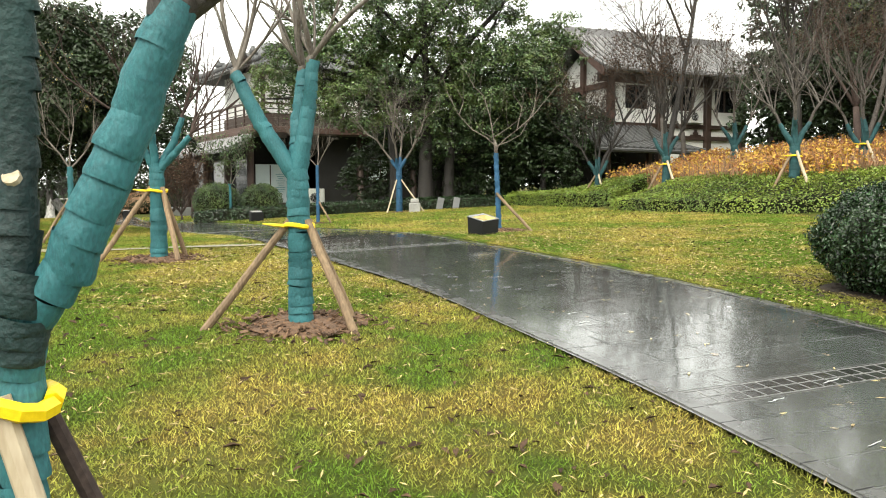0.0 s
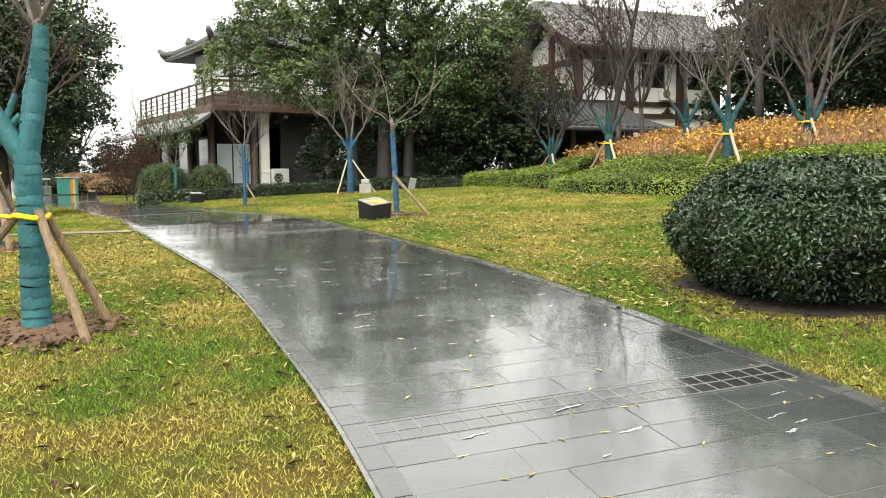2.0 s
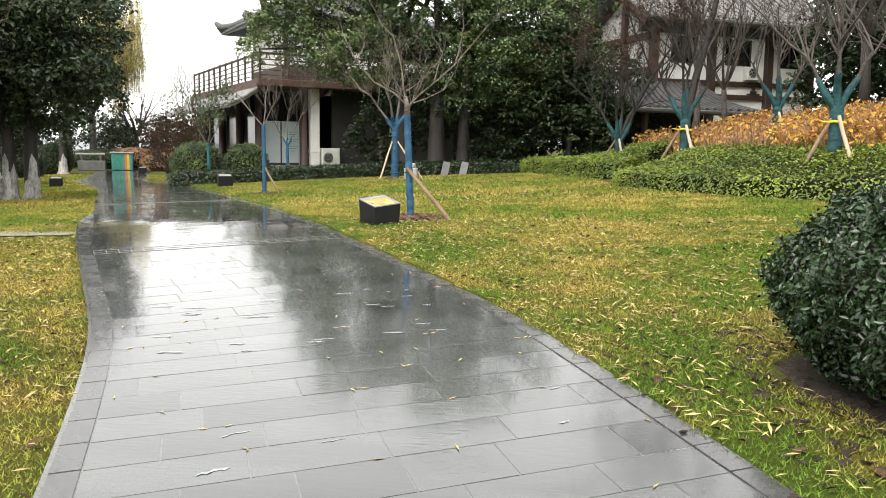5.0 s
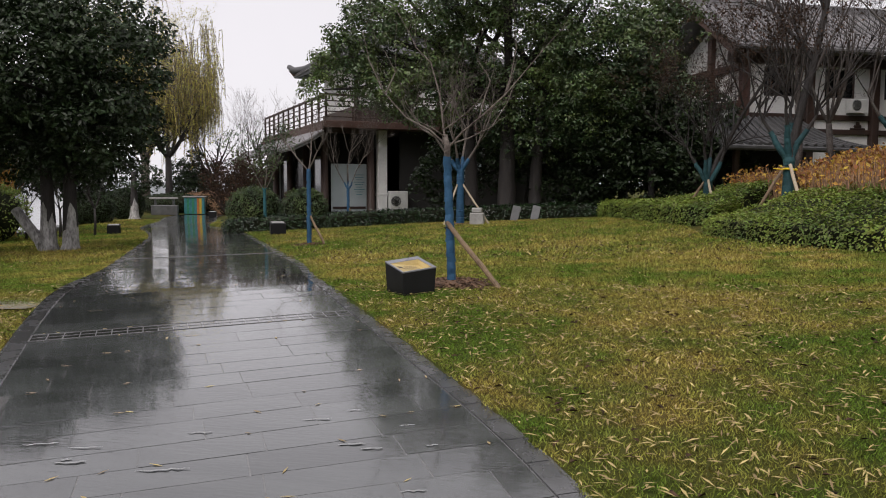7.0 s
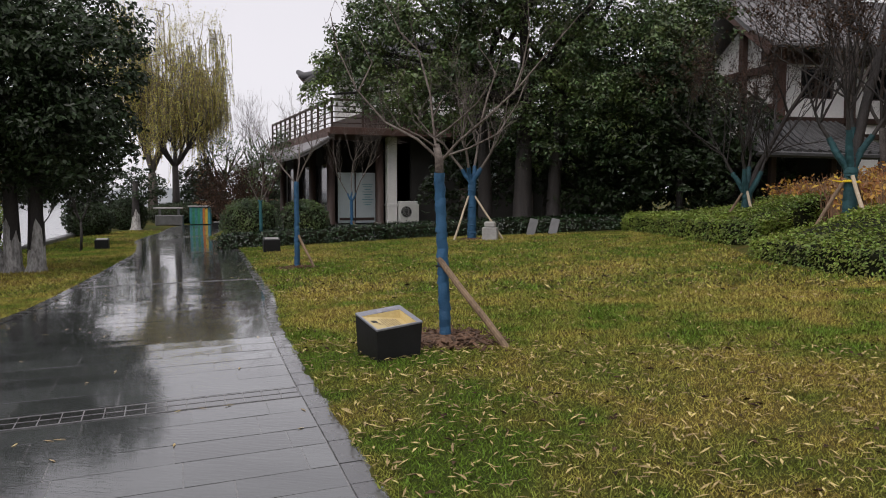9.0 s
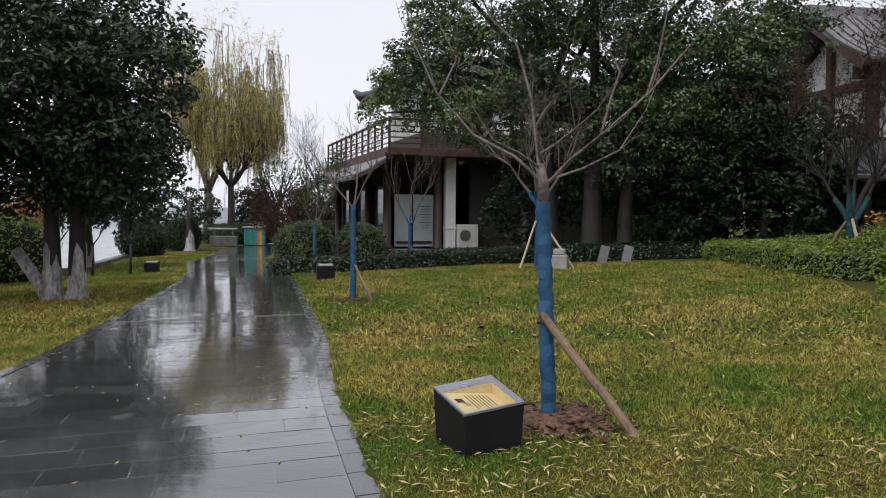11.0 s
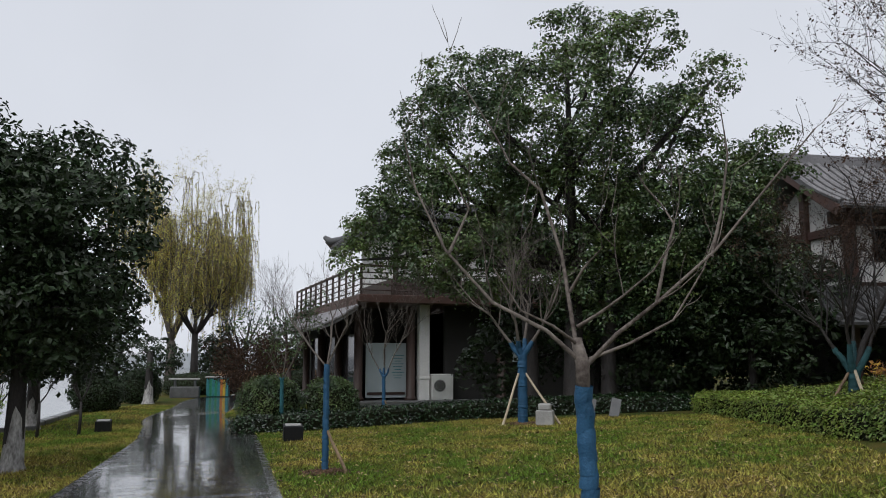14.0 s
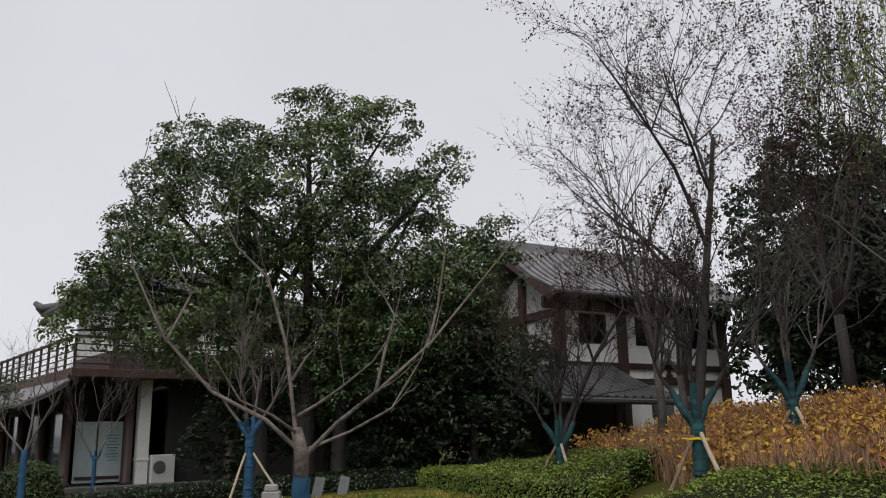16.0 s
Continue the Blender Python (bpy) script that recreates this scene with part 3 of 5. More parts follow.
def wrapped_tree(x, y, label, trunk_r, fork, limbs, seed, wrap=M_WRAP, tie_z=0.87, stakes=(), stake_r=0.035, depth=2, bark=M_BARK, ring=0.0, yellow=True, twig=0.55, kids=(3, 4), wrap_limb=0.6, stake_mat=None, sides=12, group="wrapped young trees", limb_r=0.66, leader=0.0):
    """A young tree, its trunk and lower limbs wrapped in cloth, held by stakes. limbs: (dx, dy, dz) of the wrapped end of each limb."""
    rng = random.Random(seed)
    tree = thing("tree", label, "young tree", pose(x, y, height(x, y)), group)
    g = Geo()
    lean = Vector((rng.uniform(-0.02, 0.02), rng.uniform(-0.02, 0.02), 0))
    top = Vector((0, 0, fork)) + lean
    wrinkled(g, [(0, 0, -0.12), (0, 0, fork * 0.5), top], [trunk_r * 1.12, trunk_r, trunk_r * 0.95], sides, rng)
    part("trunk", g, wrap, tree, "trunk wrapped in coloured cloth strips", True)
    crown = Geo()
    for dx, dy, dz in limbs:
        end = top + Vector((dx, dy, dz))
        r = trunk_r * limb_r
        g = Geo()
        mid = top.lerp(end, 0.5) + Vector((dx, dy, 0)) * 0.08
        wend = top.lerp(end, wrap_limb) + Vector((dx, dy, 0)) * 0.06
        if wrap_limb > 0.05:
            wrinkled(g, [top - Vector((0, 0, 0.06)), top.lerp(end, wrap_limb * 0.5) + Vector((dx, dy, 0)) * 0.05 + Vector((rng.uniform(-1, 1), rng.uniform(-1, 1), 0)) * 0.05, wend], [r, r * 0.86, r * 0.68], max(7, sides - 3), rng)
            part("limb", g, wrap, tree, "", True)
        else:
            wend = top - Vector((0, 0, 0.04))
        d = (end - wend).normalized()
        ln = (end - wend).length
        if depth:
            crown.tube([wend - d * 0.03, wend.lerp(end, 0.5) + Vector((rng.uniform(-0.04, 0.04), rng.uniform(-0.04, 0.04), 0)), end], [r * 0.54, r * 0.43, r * 0.32], 7, cap=False)
            for _ in range(rng.randint(3, 4) if leader else rng.randint(2, 3)):
                q = (d + Vector((rng.uniform(-1, 1), rng.uniform(-1, 1), rng.uniform(-0.3, 0.6)))).normalized()
                grow(crown, end, q, twig * (rng.uniform(0.8, 1.3) if leader else rng.uniform(0.9, 1.4)), r * (0.27 if leader else 0.33), depth, rng, 0.1, 0.2, kids)
            for _ in range(4 if leader else 3):
                q = (d + Vector((rng.uniform(-1, 1), rng.uniform(-1, 1), rng.uniform(-0.1, 0.8)))).normalized()
                grow(crown, wend.lerp(end, 0.6), q, twig * 0.8, r * 0.24, max(depth - 1, 0), rng, 0.2, 0.15, kids)
    if leader:
        grow(crown, top, (0.3, 0.05, 1), leader, trunk_r * (0.85 if leader > 4 else 0.62), depth, rng, 0.03, 0.2, (5, 6) if leader > 4 else (4, 5), 0.6, 6, None, 1.05)
    part("crown", crown, bark, tree, "bare winter branches", True)
    for fx, fy in stakes:
        a = math.atan2(fy, fx)
        stake(tree, (fx, fy, height(x + fx, y + fy) - height(x, y)), (trunk_r * 1.1 * math.cos(a), trunk_r * 1.1 * math.sin(a), tie_z), stake_r, stake_mat)
    if yellow:
        tie(tree, tie_z - 0.01, trunk_r * 1.25)
    if ring:
        mulch(tree, ring, rng)
    return tree


# the lawn trees by the path
wrapped_tree(-1.2, 6.85, "teal-wrapped young tree on three timber stakes in a mulch ring", 0.092, 1.3, [(-0.5, 0.05, 0.85), (0.14, 0.02, 0.95), (0.02, 0.25, 0.9)], 3, tie_z=0.86, stakes=[(-0.78, -0.12), (0.48, -0.28), (0.4, 0.3)], depth=2, ring=0.5, twig=1.05, kids=(2, 3), wrap_limb=0.95, limb_r=0.8, bark=M_BARK)
wrapped_tree(-3.85, 11.1, "teal-wrapped young tree staked beside the pale side path", 0.1, 1.25, [(-0.45, 0.0, 0.7), (0.35, 0.1, 0.75), (0.0, -0.2, 0.85), (0.5, -0.1, 0.45)], 8, tie_z=0.95, stakes=[(-0.75, -0.2), (0.32, -0.2), (0.2, 0.5)], depth=3, ring=0.45, twig=1.0, kids=(2, 4), wrap_limb=0.9, limb_r=0.55, bark=M_BARKR)


def near_tree():
    """The tree that the walk sets out beside."""
    x, y = -0.84, 1.55
    rng = random.Random(21)
    tree = thing("tree", "close teal-wrapped young tree with a forked trunk and timber stakes", "young tree", pose(x, y, height(x, y)), "wrapped young trees")
    g = Geo()
    wrinkled(g, [(0.0, 0, -0.1), (0.02, 0, 0.6), (0.036, 0, 1.2)], [0.05, 0.043, 0.043], 20, rng, 0.065, 0.085)
    part("trunk", g, M_WRAP, tree, "trunk wrapped in teal cloth", True)
    g = Geo()
    wrinkled(g, [(0.06, 0, 1.18), (0.125, 0, 1.27), (0.232, 0.01, 1.5), (0.335, 0.02, 1.76)], [0.036, 0.045, 0.044, 0.04], 20, rng, 0.065, 0.085)
    part("limb", g, M_WRAP, tree, "", True)
    # The shaded limb: its darkness is painted, not cast.
    g = Geo()
    wrinkled(g, [(0.03, 0, 1.1), (0.042, -0.01, 1.4), (0.048, 0.0, 1.75), (0.04, 0.04, 2.1)], [0.043, 0.036, 0.034, 0.032], 18, rng, 0.065, 0.08)
    part("limb", g, M_WRAPK, tree, "limb wrapped in teal cloth, its shade painted into the colour", True)
    # Extra sleeve, added to paint the fork's shade.
    g = Geo()
    wrinkled(g, [(0.022, -0.002, 1.1), (0.035, -0.006, 1.2), (0.045, -0.008, 1.27)], [0.054, 0.062, 0.052], 18, rng, 0.04, 0.14)
    part("fork_wrap", g, M_WRAPK, tree, "added sleeve round the fork, shade painted into its dark colour", True)
    crown = Geo()
    grow(crown, (0.32, 0.02, 1.74), (0.75, 0.05, 0.55), 0.6, 0.034, 2, rng, 0.25)
    grow(crown, (0.32, 0.02, 1.74), (0.1, 0.1, 1), 0.8, 0.042, 3, rng, 0.2)
    grow(crown, (-0.02, 0.04, 2.08), (-0.15, 0.2, 1), 0.8, 0.03, 3, rng, 0.2)
    part("crown", crown, M_BARKD, tree, "dark bare branches", True)
    g = Geo().lathe([(0.02, 0.0), (0.026, 0.01), (0.024, 0.025), (0.0, 0.028)], 10)
    part("cut_stub", g, M_WOODP, tree, "pale sawn stub", m=pose(0.05, -0.03, 1.44, 60, 0, 0) @ Matrix.Scale(0.7, 4))
    stake(tree, (0.36, -0.08, 0), (0.03, -0.06, 1.0), 0.026, M_WOODP, "pale peeled timber stake")
    stake(tree, (0.42, 0.24, 0), (0.05, 0.05, 1.0), 0.021, M_BARKR, "dark wet timber stake")
    stake(tree, (-0.6, 0.2, 0), (-0.05, 0.03, 1.06), 0.028)
    tie(tree, 1.02, 0.066, at=(0.03, -0.01))


near_tree()


def box_tree():
    """The slender tree beside the sign box, with long pale limbs."""
    x, y = 0.97, 14.6
    rng = random.Random(5)
    tree = thing("tree", "slender blue-wrapped tree with long pale bare limbs beside the sign box", "young tree", pose(x, y, height(x, y)), "wrapped young trees")
    g = Geo()
    wrinkled(g, [(0.03, 0, -0.1), (0.0, 0, 0.7), (-0.03, 0, 1.38)], [0.046, 0.044, 0.042], 14, rng, 0.07, 0.09)
    part("trunk", g, M_WRAPB, tree, "trunk wrapped in blue cloth", True)
    crown = Geo()
    crown.tube([(-0.03, 0, 1.34), (-0.03, 0.0, 1.5), (-0.06, 0.02, 1.62)], [0.036, 0.036, 0.028], 10)
    arms = [
        [(-0.03, 0, 1.5), (-0.2, -0.05, 1.66), (-0.46, -0.1, 1.8), (-0.7, -0.12, 2.07), (-0.87, -0.08, 2.41), (-0.96, 0, 2.72)],
        [(-0.68, -0.12, 2.05), (-0.63, -0.05, 2.2), (-0.6, 0.0, 2.3), (-0.72, 0.02, 2.52)],
        [(-0.05, 0, 1.52), (-0.09, 0.05, 1.78), (-0.13, 0.1, 2.05), (-0.24, 0.14, 2.41), (-0.41, 0.18, 2.58), (-0.5, 0.2, 2.76), (-0.68, 0.22, 3.06)],
        [(-0.09, 0.06, 1.86), (-0.02, 0.02, 1.97), (0.08, -0.02, 2.07)],
        [(0.0, 0, 1.5), (0.14, -0.05, 1.64), (0.35, -0.1, 1.8), (0.61, -0.1, 2.03), (0.85, -0.06, 2.32), (1.1, 0.0, 2.62)],
        [(0.33, -0.1, 1.78), (0.38, -0.06, 2.0), (0.43, 0.0, 2.18), (0.38, 0.04, 2.28), (0.29, 0.06, 2.4)],
        [(-0.05, -0.02, 1.68), (0.06, -0.08, 1.74), (0.18, -0.14, 1.82), (0.32, -0.2, 1.93), (0.42, -0.22, 2.08)],
        [(0.59, -0.1, 2.0), (0.65, -0.02, 2.22), (0.7, 0.04, 2.53), (0.68, 0.06, 2.75)],
        [(0.0, 0.02, 1.52), (0.2, 0.15, 1.6), (0.42, 0.25, 1.72), (0.58, 0.3, 1.98), (0.66, 0.3, 2.2)],
        [(-0.06, 0.0, 1.6), (-0.16, -0.15, 1.68), (-0.3, -0.25, 1.75), (-0.42, -0.3, 1.95)],
    ]
    for a in arms:
        rads = [(0.0125 if len(a) > 5 else 0.0095) * (1 - 0.72 * i / (len(a) - 1)) for i in range(len(a))]
        crown.tube(a, rads, 7, cap=False)
        for i in range(2, len(a)):
            for _ in range(1):
                d = Vector(a[i]) - Vector(a[i - 1])
                q = d.normalized() + Vector((rng.uniform(-0.8, 0.8), rng.uniform(-0.8, 0.8), rng.uniform(-0.2, 0.8)))
                grow(crown, a[i], q, rng.uniform(0.18, 0.45), rads[i] * 0.55, 1, rng, 0.3, 0.15, (1, 3), sides=4)
    part("crown", crown, M_BARKP, tree, "pale lichen-grey bare limbs", True)
    stake(tree, (0.58, -0.28, 0), (0.0, -0.045, 0.66), 0.028)
    g = Geo()
    g.tube([(0.055 * math.cos(a), 0.055 * math.sin(a) - 0.01, 0.62 + 0.01 * math.sin(2 * a)) for a in [i * 0.7 for i in range(10)]], 0.006, 5)
    part("tie", g, M_BLACK, tree, "dark wire tie")
    mulch(tree, 0.4, rng, 260, "reddish-brown soil ring")


box_tree()

wrapped_tree(-3.38, 22.2, "thin blue-wrapped sapling with one slanting stake on the lawn", 0.045, 1.6, [(-0.5, 0.1, 0.5), (0.35, -0.1, 0.6), (0.0, 0.2, 0.7)], 11, M_WRAPB, 0.6, [(0.38, -0.1)], 0.025, 2, M_BARK, 0.25, False, 0.6, wrap_limb=0.0, sides=8)
wrapped_tree(-1.65, 31.0, "teal-wrapped tree on pale stakes by the dark shrubs", 0.12, 1.7, [(-0.8, 0, 1.0), (0.7, 0, 1.1), (0.1, 0.5, 1.3), (-0.2, -0.5, 1.2)], 12, M_WRAPB, 1.2, [(-0.45, -0.4), (0.95, -0.4), (0.0, 0.6)], 0.03, 3, M_BARK, 0.4, False, 1.1, wrap_limb=0.3, stake_mat=M_WOODP, sides=8)
wrapped_tree(-5.85, 32.9, "thin blue-wrapped sapling in front of the pavilion", 0.05, 1.3, [(-0.5, 0, 0.9), (0.5, 0.1, 1.0), (0.0, 0.2, 1.2)], 13, M_WRAPB, 0.6, [(0.4, -0.2)], 0.025, 3, M_BARK, 0.0, False, 0.9, wrap_limb=0.2, sides=8)
leafy_sapling = wrapped_tree(-7.9, 30.6, "thin teal-wrapped sapling with small green leaves beside the round bushes", 0.05, 1.3, [(-0.4, 0, 0.7), (0.4, 0.1, 0.8), (0.0, 0.2, 0.9)], 14, M_WRAP, 0.6, [], 0.025, 2, M_BARK, 0.0, False, 0.7, wrap_limb=0.1, sides=8)
nr0 = np.random.default_rng(14)
twigs = np.array([v.co for c in leafy_sapling.children if c.name.startswith("crown") for v in c.data.vertices])
pts = twigs[nr0.integers(0, len(twigs), 1500)] + nr0.normal(size=(1500, 3)) * 0.1
part("leaf_scatter", leaf_mesh("leaf_scatter", pts, nr0.normal(size=(1500, 3)), 0.09, 0.045, nr0), M_LEAFC, leafy_sapling, "small green leaves")
# trees on the shrub bank
for k, (x, y, r, f, s, tw, dp) in enumerate([(6.1, 22.5, 0.11, 1.0, 1.1, 1.6, 4), (7.55, 17.7, 0.11, 1.0, 1.0, 1.3, 3), (5.4, 28.7, 0.12, 0.8, 1.1, 1.55, 3), (10.0, 19.6, 0.11, 0.7, 1.2, 1.7, 3), (12.6, 18.2, 0.12, 0.8, 1.3, 1.8, 3), (8.7, 24.6, 0.11, 1.0, 1.2, 1.4, 3)]):
    bank_tree = wrapped_tree(x, y, "tall teal-wrapped bare tree staked on the shrub bank" if tw > 1.5 else "teal-wrapped spreading tree staked on the shrub bank", r, f, [(-0.5 * s, 0.1, 0.85 * s), (0.45 * s, -0.1, 0.9 * s), (0.1, 0.3, 1.1 * s), (-0.15, -0.3, 1.0 * s)], 40 + k, M_WRAPD, 0.8, [(-0.75, -0.25), (0.5, 0.5)], 0.032, dp, M_BARKD if k % 2 == 0 else M_BARKG, 0.0, k in (0, 1, 3), tw, (2, 3) if dp > 3 else (2, 4), 0.55, sides=9, limb_r=0.62, leader=(5.2 if k == 0 else 3.6) if tw > 1.5 else 0.0)
    stake(bank_tree, (0.12, -0.62, height(x + 0.12, y - 0.62) - height(x, y)), (0.0, -r * 1.15, 0.85), 0.034, M_WOODP, "pale peeled timber stake")
    if tw > 1.5:
        nr = np.random.default_rng(k)
        crown = next(c for c in bank_tree.children if c.name.startswith("crown"))
        co = np.array([v.co for v in crown.data.vertices])
        co = co[co[:, 2] > 3.0]
        pts = co[nr.integers(0, len(co), 9000)] + nr.normal(size=(9000, 3)) * 0.04
        part("withered_leaf_scatter", leaf_mesh("withered_leaf_scatter", pts, nr.normal(size=(9000, 3)), 0.06 if k == 0 else 0.045, 0.032 if k == 0 else 0.022, nr), M_FALLB, bank_tree, "last withered leaves")
# saplings on the far lawn beyond the side path
for k, (x, y) in enumerate([(-6.6, 14.6), (-9.3, 14.4), (-10.4, 13.6)]):
    wrapped_tree(x, y, "thin teal-wrapped sapling with one stake", 0.05, 1.35, [(-0.4, 0, 0.5), (0.4, 0.1, 0.5), (0.0, 0.2, 0.7)], 60 + k, M_WRAP, 0.75, [(-0.5, -0.1)], 0.025, 2, M_BARK, 0.0, False, 0.7, wrap_limb=0.0, sides=8)


def leafy_tree(x, y, label, trunk, crown_lobes, seed, leaf, leaf_mat, clumps, per, spread, bark=M_BARKD, category="tree", group="", white=0.0, limbs=6, name="tree", width=0.5):
    """An evergreen: tapered trunk and limbs that reach into a crown of leaf clumps. trunk: list of (dx, dy, top, radius)."""
    rng, nr = random.Random(seed), np.random.default_rng(seed)
    tree = thing(name, label, category, pose(x, y, height(x, y)), group)
    for dx, dy, top, r in trunk:
        g = Geo()
        g.tube([(dx * 0.75, dy * 0.75, -0.15), (dx * 0.78, dy * 0.78, 0.15), (dx * 0.8, dy * 0.8, top * 0.35), (dx, dy, top)], [r * 1.9, r * 1.25, r, r * 0.7], 10)
        part("trunk", g, bark, tree, "", True)
        if white:
            w = Geo()
            q = white / top
            w.tube([(dx * 0.75, dy * 0.75, -0.1), (dx * 0.78, dy * 0.78, 0.15), (dx * 0.8, dy * 0.8, white)], [r * 1.95, r * 1.3, r * 1.06], 10, cap=False)
            w.v[-10:] = [(p[0], p[1], p[2] + rng.uniform(-0.28, 0.16)) for p in w.v[-10:]]
            part("whitewash_band", w, M_LIME, tree, "whitewashed trunk base", True)
    if white and len(trunk) > 1:
        g = Geo().tube([(-0.25, -0.05, -0.1), (-0.45, -0.05, 0.25), (-0.75, -0.05, 0.6), (-1.05, -0.05, 0.95)], [0.15, 0.13, 0.12, 0.115], 10)
        part("sawn_limb", g, M_LIME, tree, "whitewashed sawn-off side limb", True)
    g = Geo()
    for lx, ly, lz, lr in crown_lobes[:limbs * 3]:
        dx, dy, top, r = trunk[rng.randrange(len(trunk))]
        a, b = Vector((dx, dy, top * rng.uniform(0.8, 0.98))), Vector((lx, ly, lz))
        g.tube([a, a.lerp(b, 0.4) + Vector((0, 0, 0.25)), a.lerp(b, 0.75), b], [r * 0.55, r * 0.42, r * 0.28, r * 0.12], 6)
        for _ in range(3):
            grow(g, a.lerp(b, 0.7), (rng.uniform(-1, 1), rng.uniform(-1, 1), rng.uniform(-0.2, 1)), lr * 0.55, r * 0.15, 1, rng, 0.0)
    part("bough", g, bark, tree, "", True)
    ps, ns = lobes(crown_lobes, clumps, per, spread, nr)
    part("crown", leaf_mesh("crown", ps, ns, leaf, leaf * width, nr), leaf_mat, tree, "dense evergreen leaf clumps")
    return tree


def spread_lobes(spec, depth, rng):
    """Gives the lobes of an outline depth: each one stands somewhere across the crown."""
    return [(x, rng.uniform(-depth, depth) * 0.5 * max(0.2, 1 - abs(x) / 9), z, r) for x, z, r in spec]


LR = random.Random(9)
CAMPHOR = [(0.2, 11.7, 1.05), (1.5, 11.4, 0.95), (2.8, 11.1, 1.0), (-2.1, 11.15, 0.95), (-3.2, 10.2, 0.95), (-4.4, 9.4, 1.0), (-5.1, 8.3, 0.95), (-4.9, 6.9, 1.1), (4.7, 10.2, 0.75), (3.7, 8.9, 1.1), (-5.5, 5.9, 0.9), (-6.8, 4.8, 0.75), (-6.5, 5.7, 0.7), (-6.0, 6.6, 0.6), (-4.4, 4.9, 1.6), (-2.5, 4.4, 1.6), (0.2, 8.8, 2.6), (-2.3, 8.0, 2.4), (2.4, 8.0, 2.4), (5.2, 7.2, 1.1), (6.2, 7.7, 0.8), (6.5, 6.8, 0.75), (4.8, 6.0, 1.5), (0.0, 5.6, 3.0), (-3.0, 5.4, 2.4), (3.4, 5.4, 2.3), (1.4, 4.0, 2.2), (5.3, 4.5, 1.6), (3.4, 3.6, 1.7)]
leafy_tree(-1.0, 36.0, "large broad camphor tree with a dense dark-green crown", [(0.3, 0, 5.0, 0.3), (-1.4, 0.3, 5.5, 0.22), (1.6, 0.4, 5.5, 0.22)], spread_lobes(CAMPHOR, 4.2, LR), 70, 0.14, M_LEAFC, 34, 46, 0.25, width=0.55)
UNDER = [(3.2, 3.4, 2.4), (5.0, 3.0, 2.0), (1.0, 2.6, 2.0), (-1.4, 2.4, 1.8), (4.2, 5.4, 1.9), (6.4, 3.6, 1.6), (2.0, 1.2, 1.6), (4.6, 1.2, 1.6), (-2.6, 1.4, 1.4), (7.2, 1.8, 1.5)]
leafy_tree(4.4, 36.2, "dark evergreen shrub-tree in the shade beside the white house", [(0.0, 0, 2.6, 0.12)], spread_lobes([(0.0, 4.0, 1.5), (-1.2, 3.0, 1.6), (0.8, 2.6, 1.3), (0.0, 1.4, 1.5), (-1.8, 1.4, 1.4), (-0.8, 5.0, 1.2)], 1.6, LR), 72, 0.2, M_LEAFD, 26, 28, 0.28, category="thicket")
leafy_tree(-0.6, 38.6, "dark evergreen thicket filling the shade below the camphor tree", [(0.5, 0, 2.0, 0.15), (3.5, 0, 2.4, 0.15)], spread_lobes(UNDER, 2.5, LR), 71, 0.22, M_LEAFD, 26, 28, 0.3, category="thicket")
LEFT = [(0.0, 6.6, 1.7), (1.3, 5.9, 1.6), (-1.6, 6.0, 1.6), (2.2, 4.6, 1.4), (-2.4, 4.5, 1.6), (0.0, 4.6, 2.2), (1.3, 3.4, 1.4), (-1.3, 3.3, 1.5), (2.4, 3.2, 1.1), (-2.7, 3.2, 1.1), (0.2, 3.0, 1.3), (-1.0, 2.75, 1.1), (1.1, 2.7, 1.0)]
for k, (x, y, s, tr) in enumerate([(-9.75, 22.9, 0.86, [(-0.3, 0, 3.4, 0.15), (0.35, 0.1, 3.6, 0.15)]), (-18.0, 33.6, 0.75, [(0.1, 0, 3.4, 0.2)]), (-14.2, 20.0, 0.85, [(0.1, 0, 3.4, 0.2)]), (-19.0, 24.5, 0.85, [(0.0, 0.1, 3.4, 0.22)]), (-22.6, 47.2, 0.5, [(0.0, 0.1, 2.6, 0.2)]), (-12.8, 14.5, 1.0, [(0.0, 0.1, 3.4, 0.2)])]):
    leafy_tree(x, y, "evergreen tree with a whitewashed trunk beside the path", tr, [(a * s, b * s, c * s, d * s) for a, b, c, d in [(a, b, min(c, 5.5) if k == 0 else c, d) for a, b, c, d in spread_lobes(LEFT, 4.0, LR)] if k != 4 or (c == 4.6 and d > 2)], 80 + k, 0.14 if k == 0 else 0.2, M_LEAFD, 72 if k == 0 else 34, 30, 0.22, white=1.0, group="whitewashed evergreens", width=0.5)


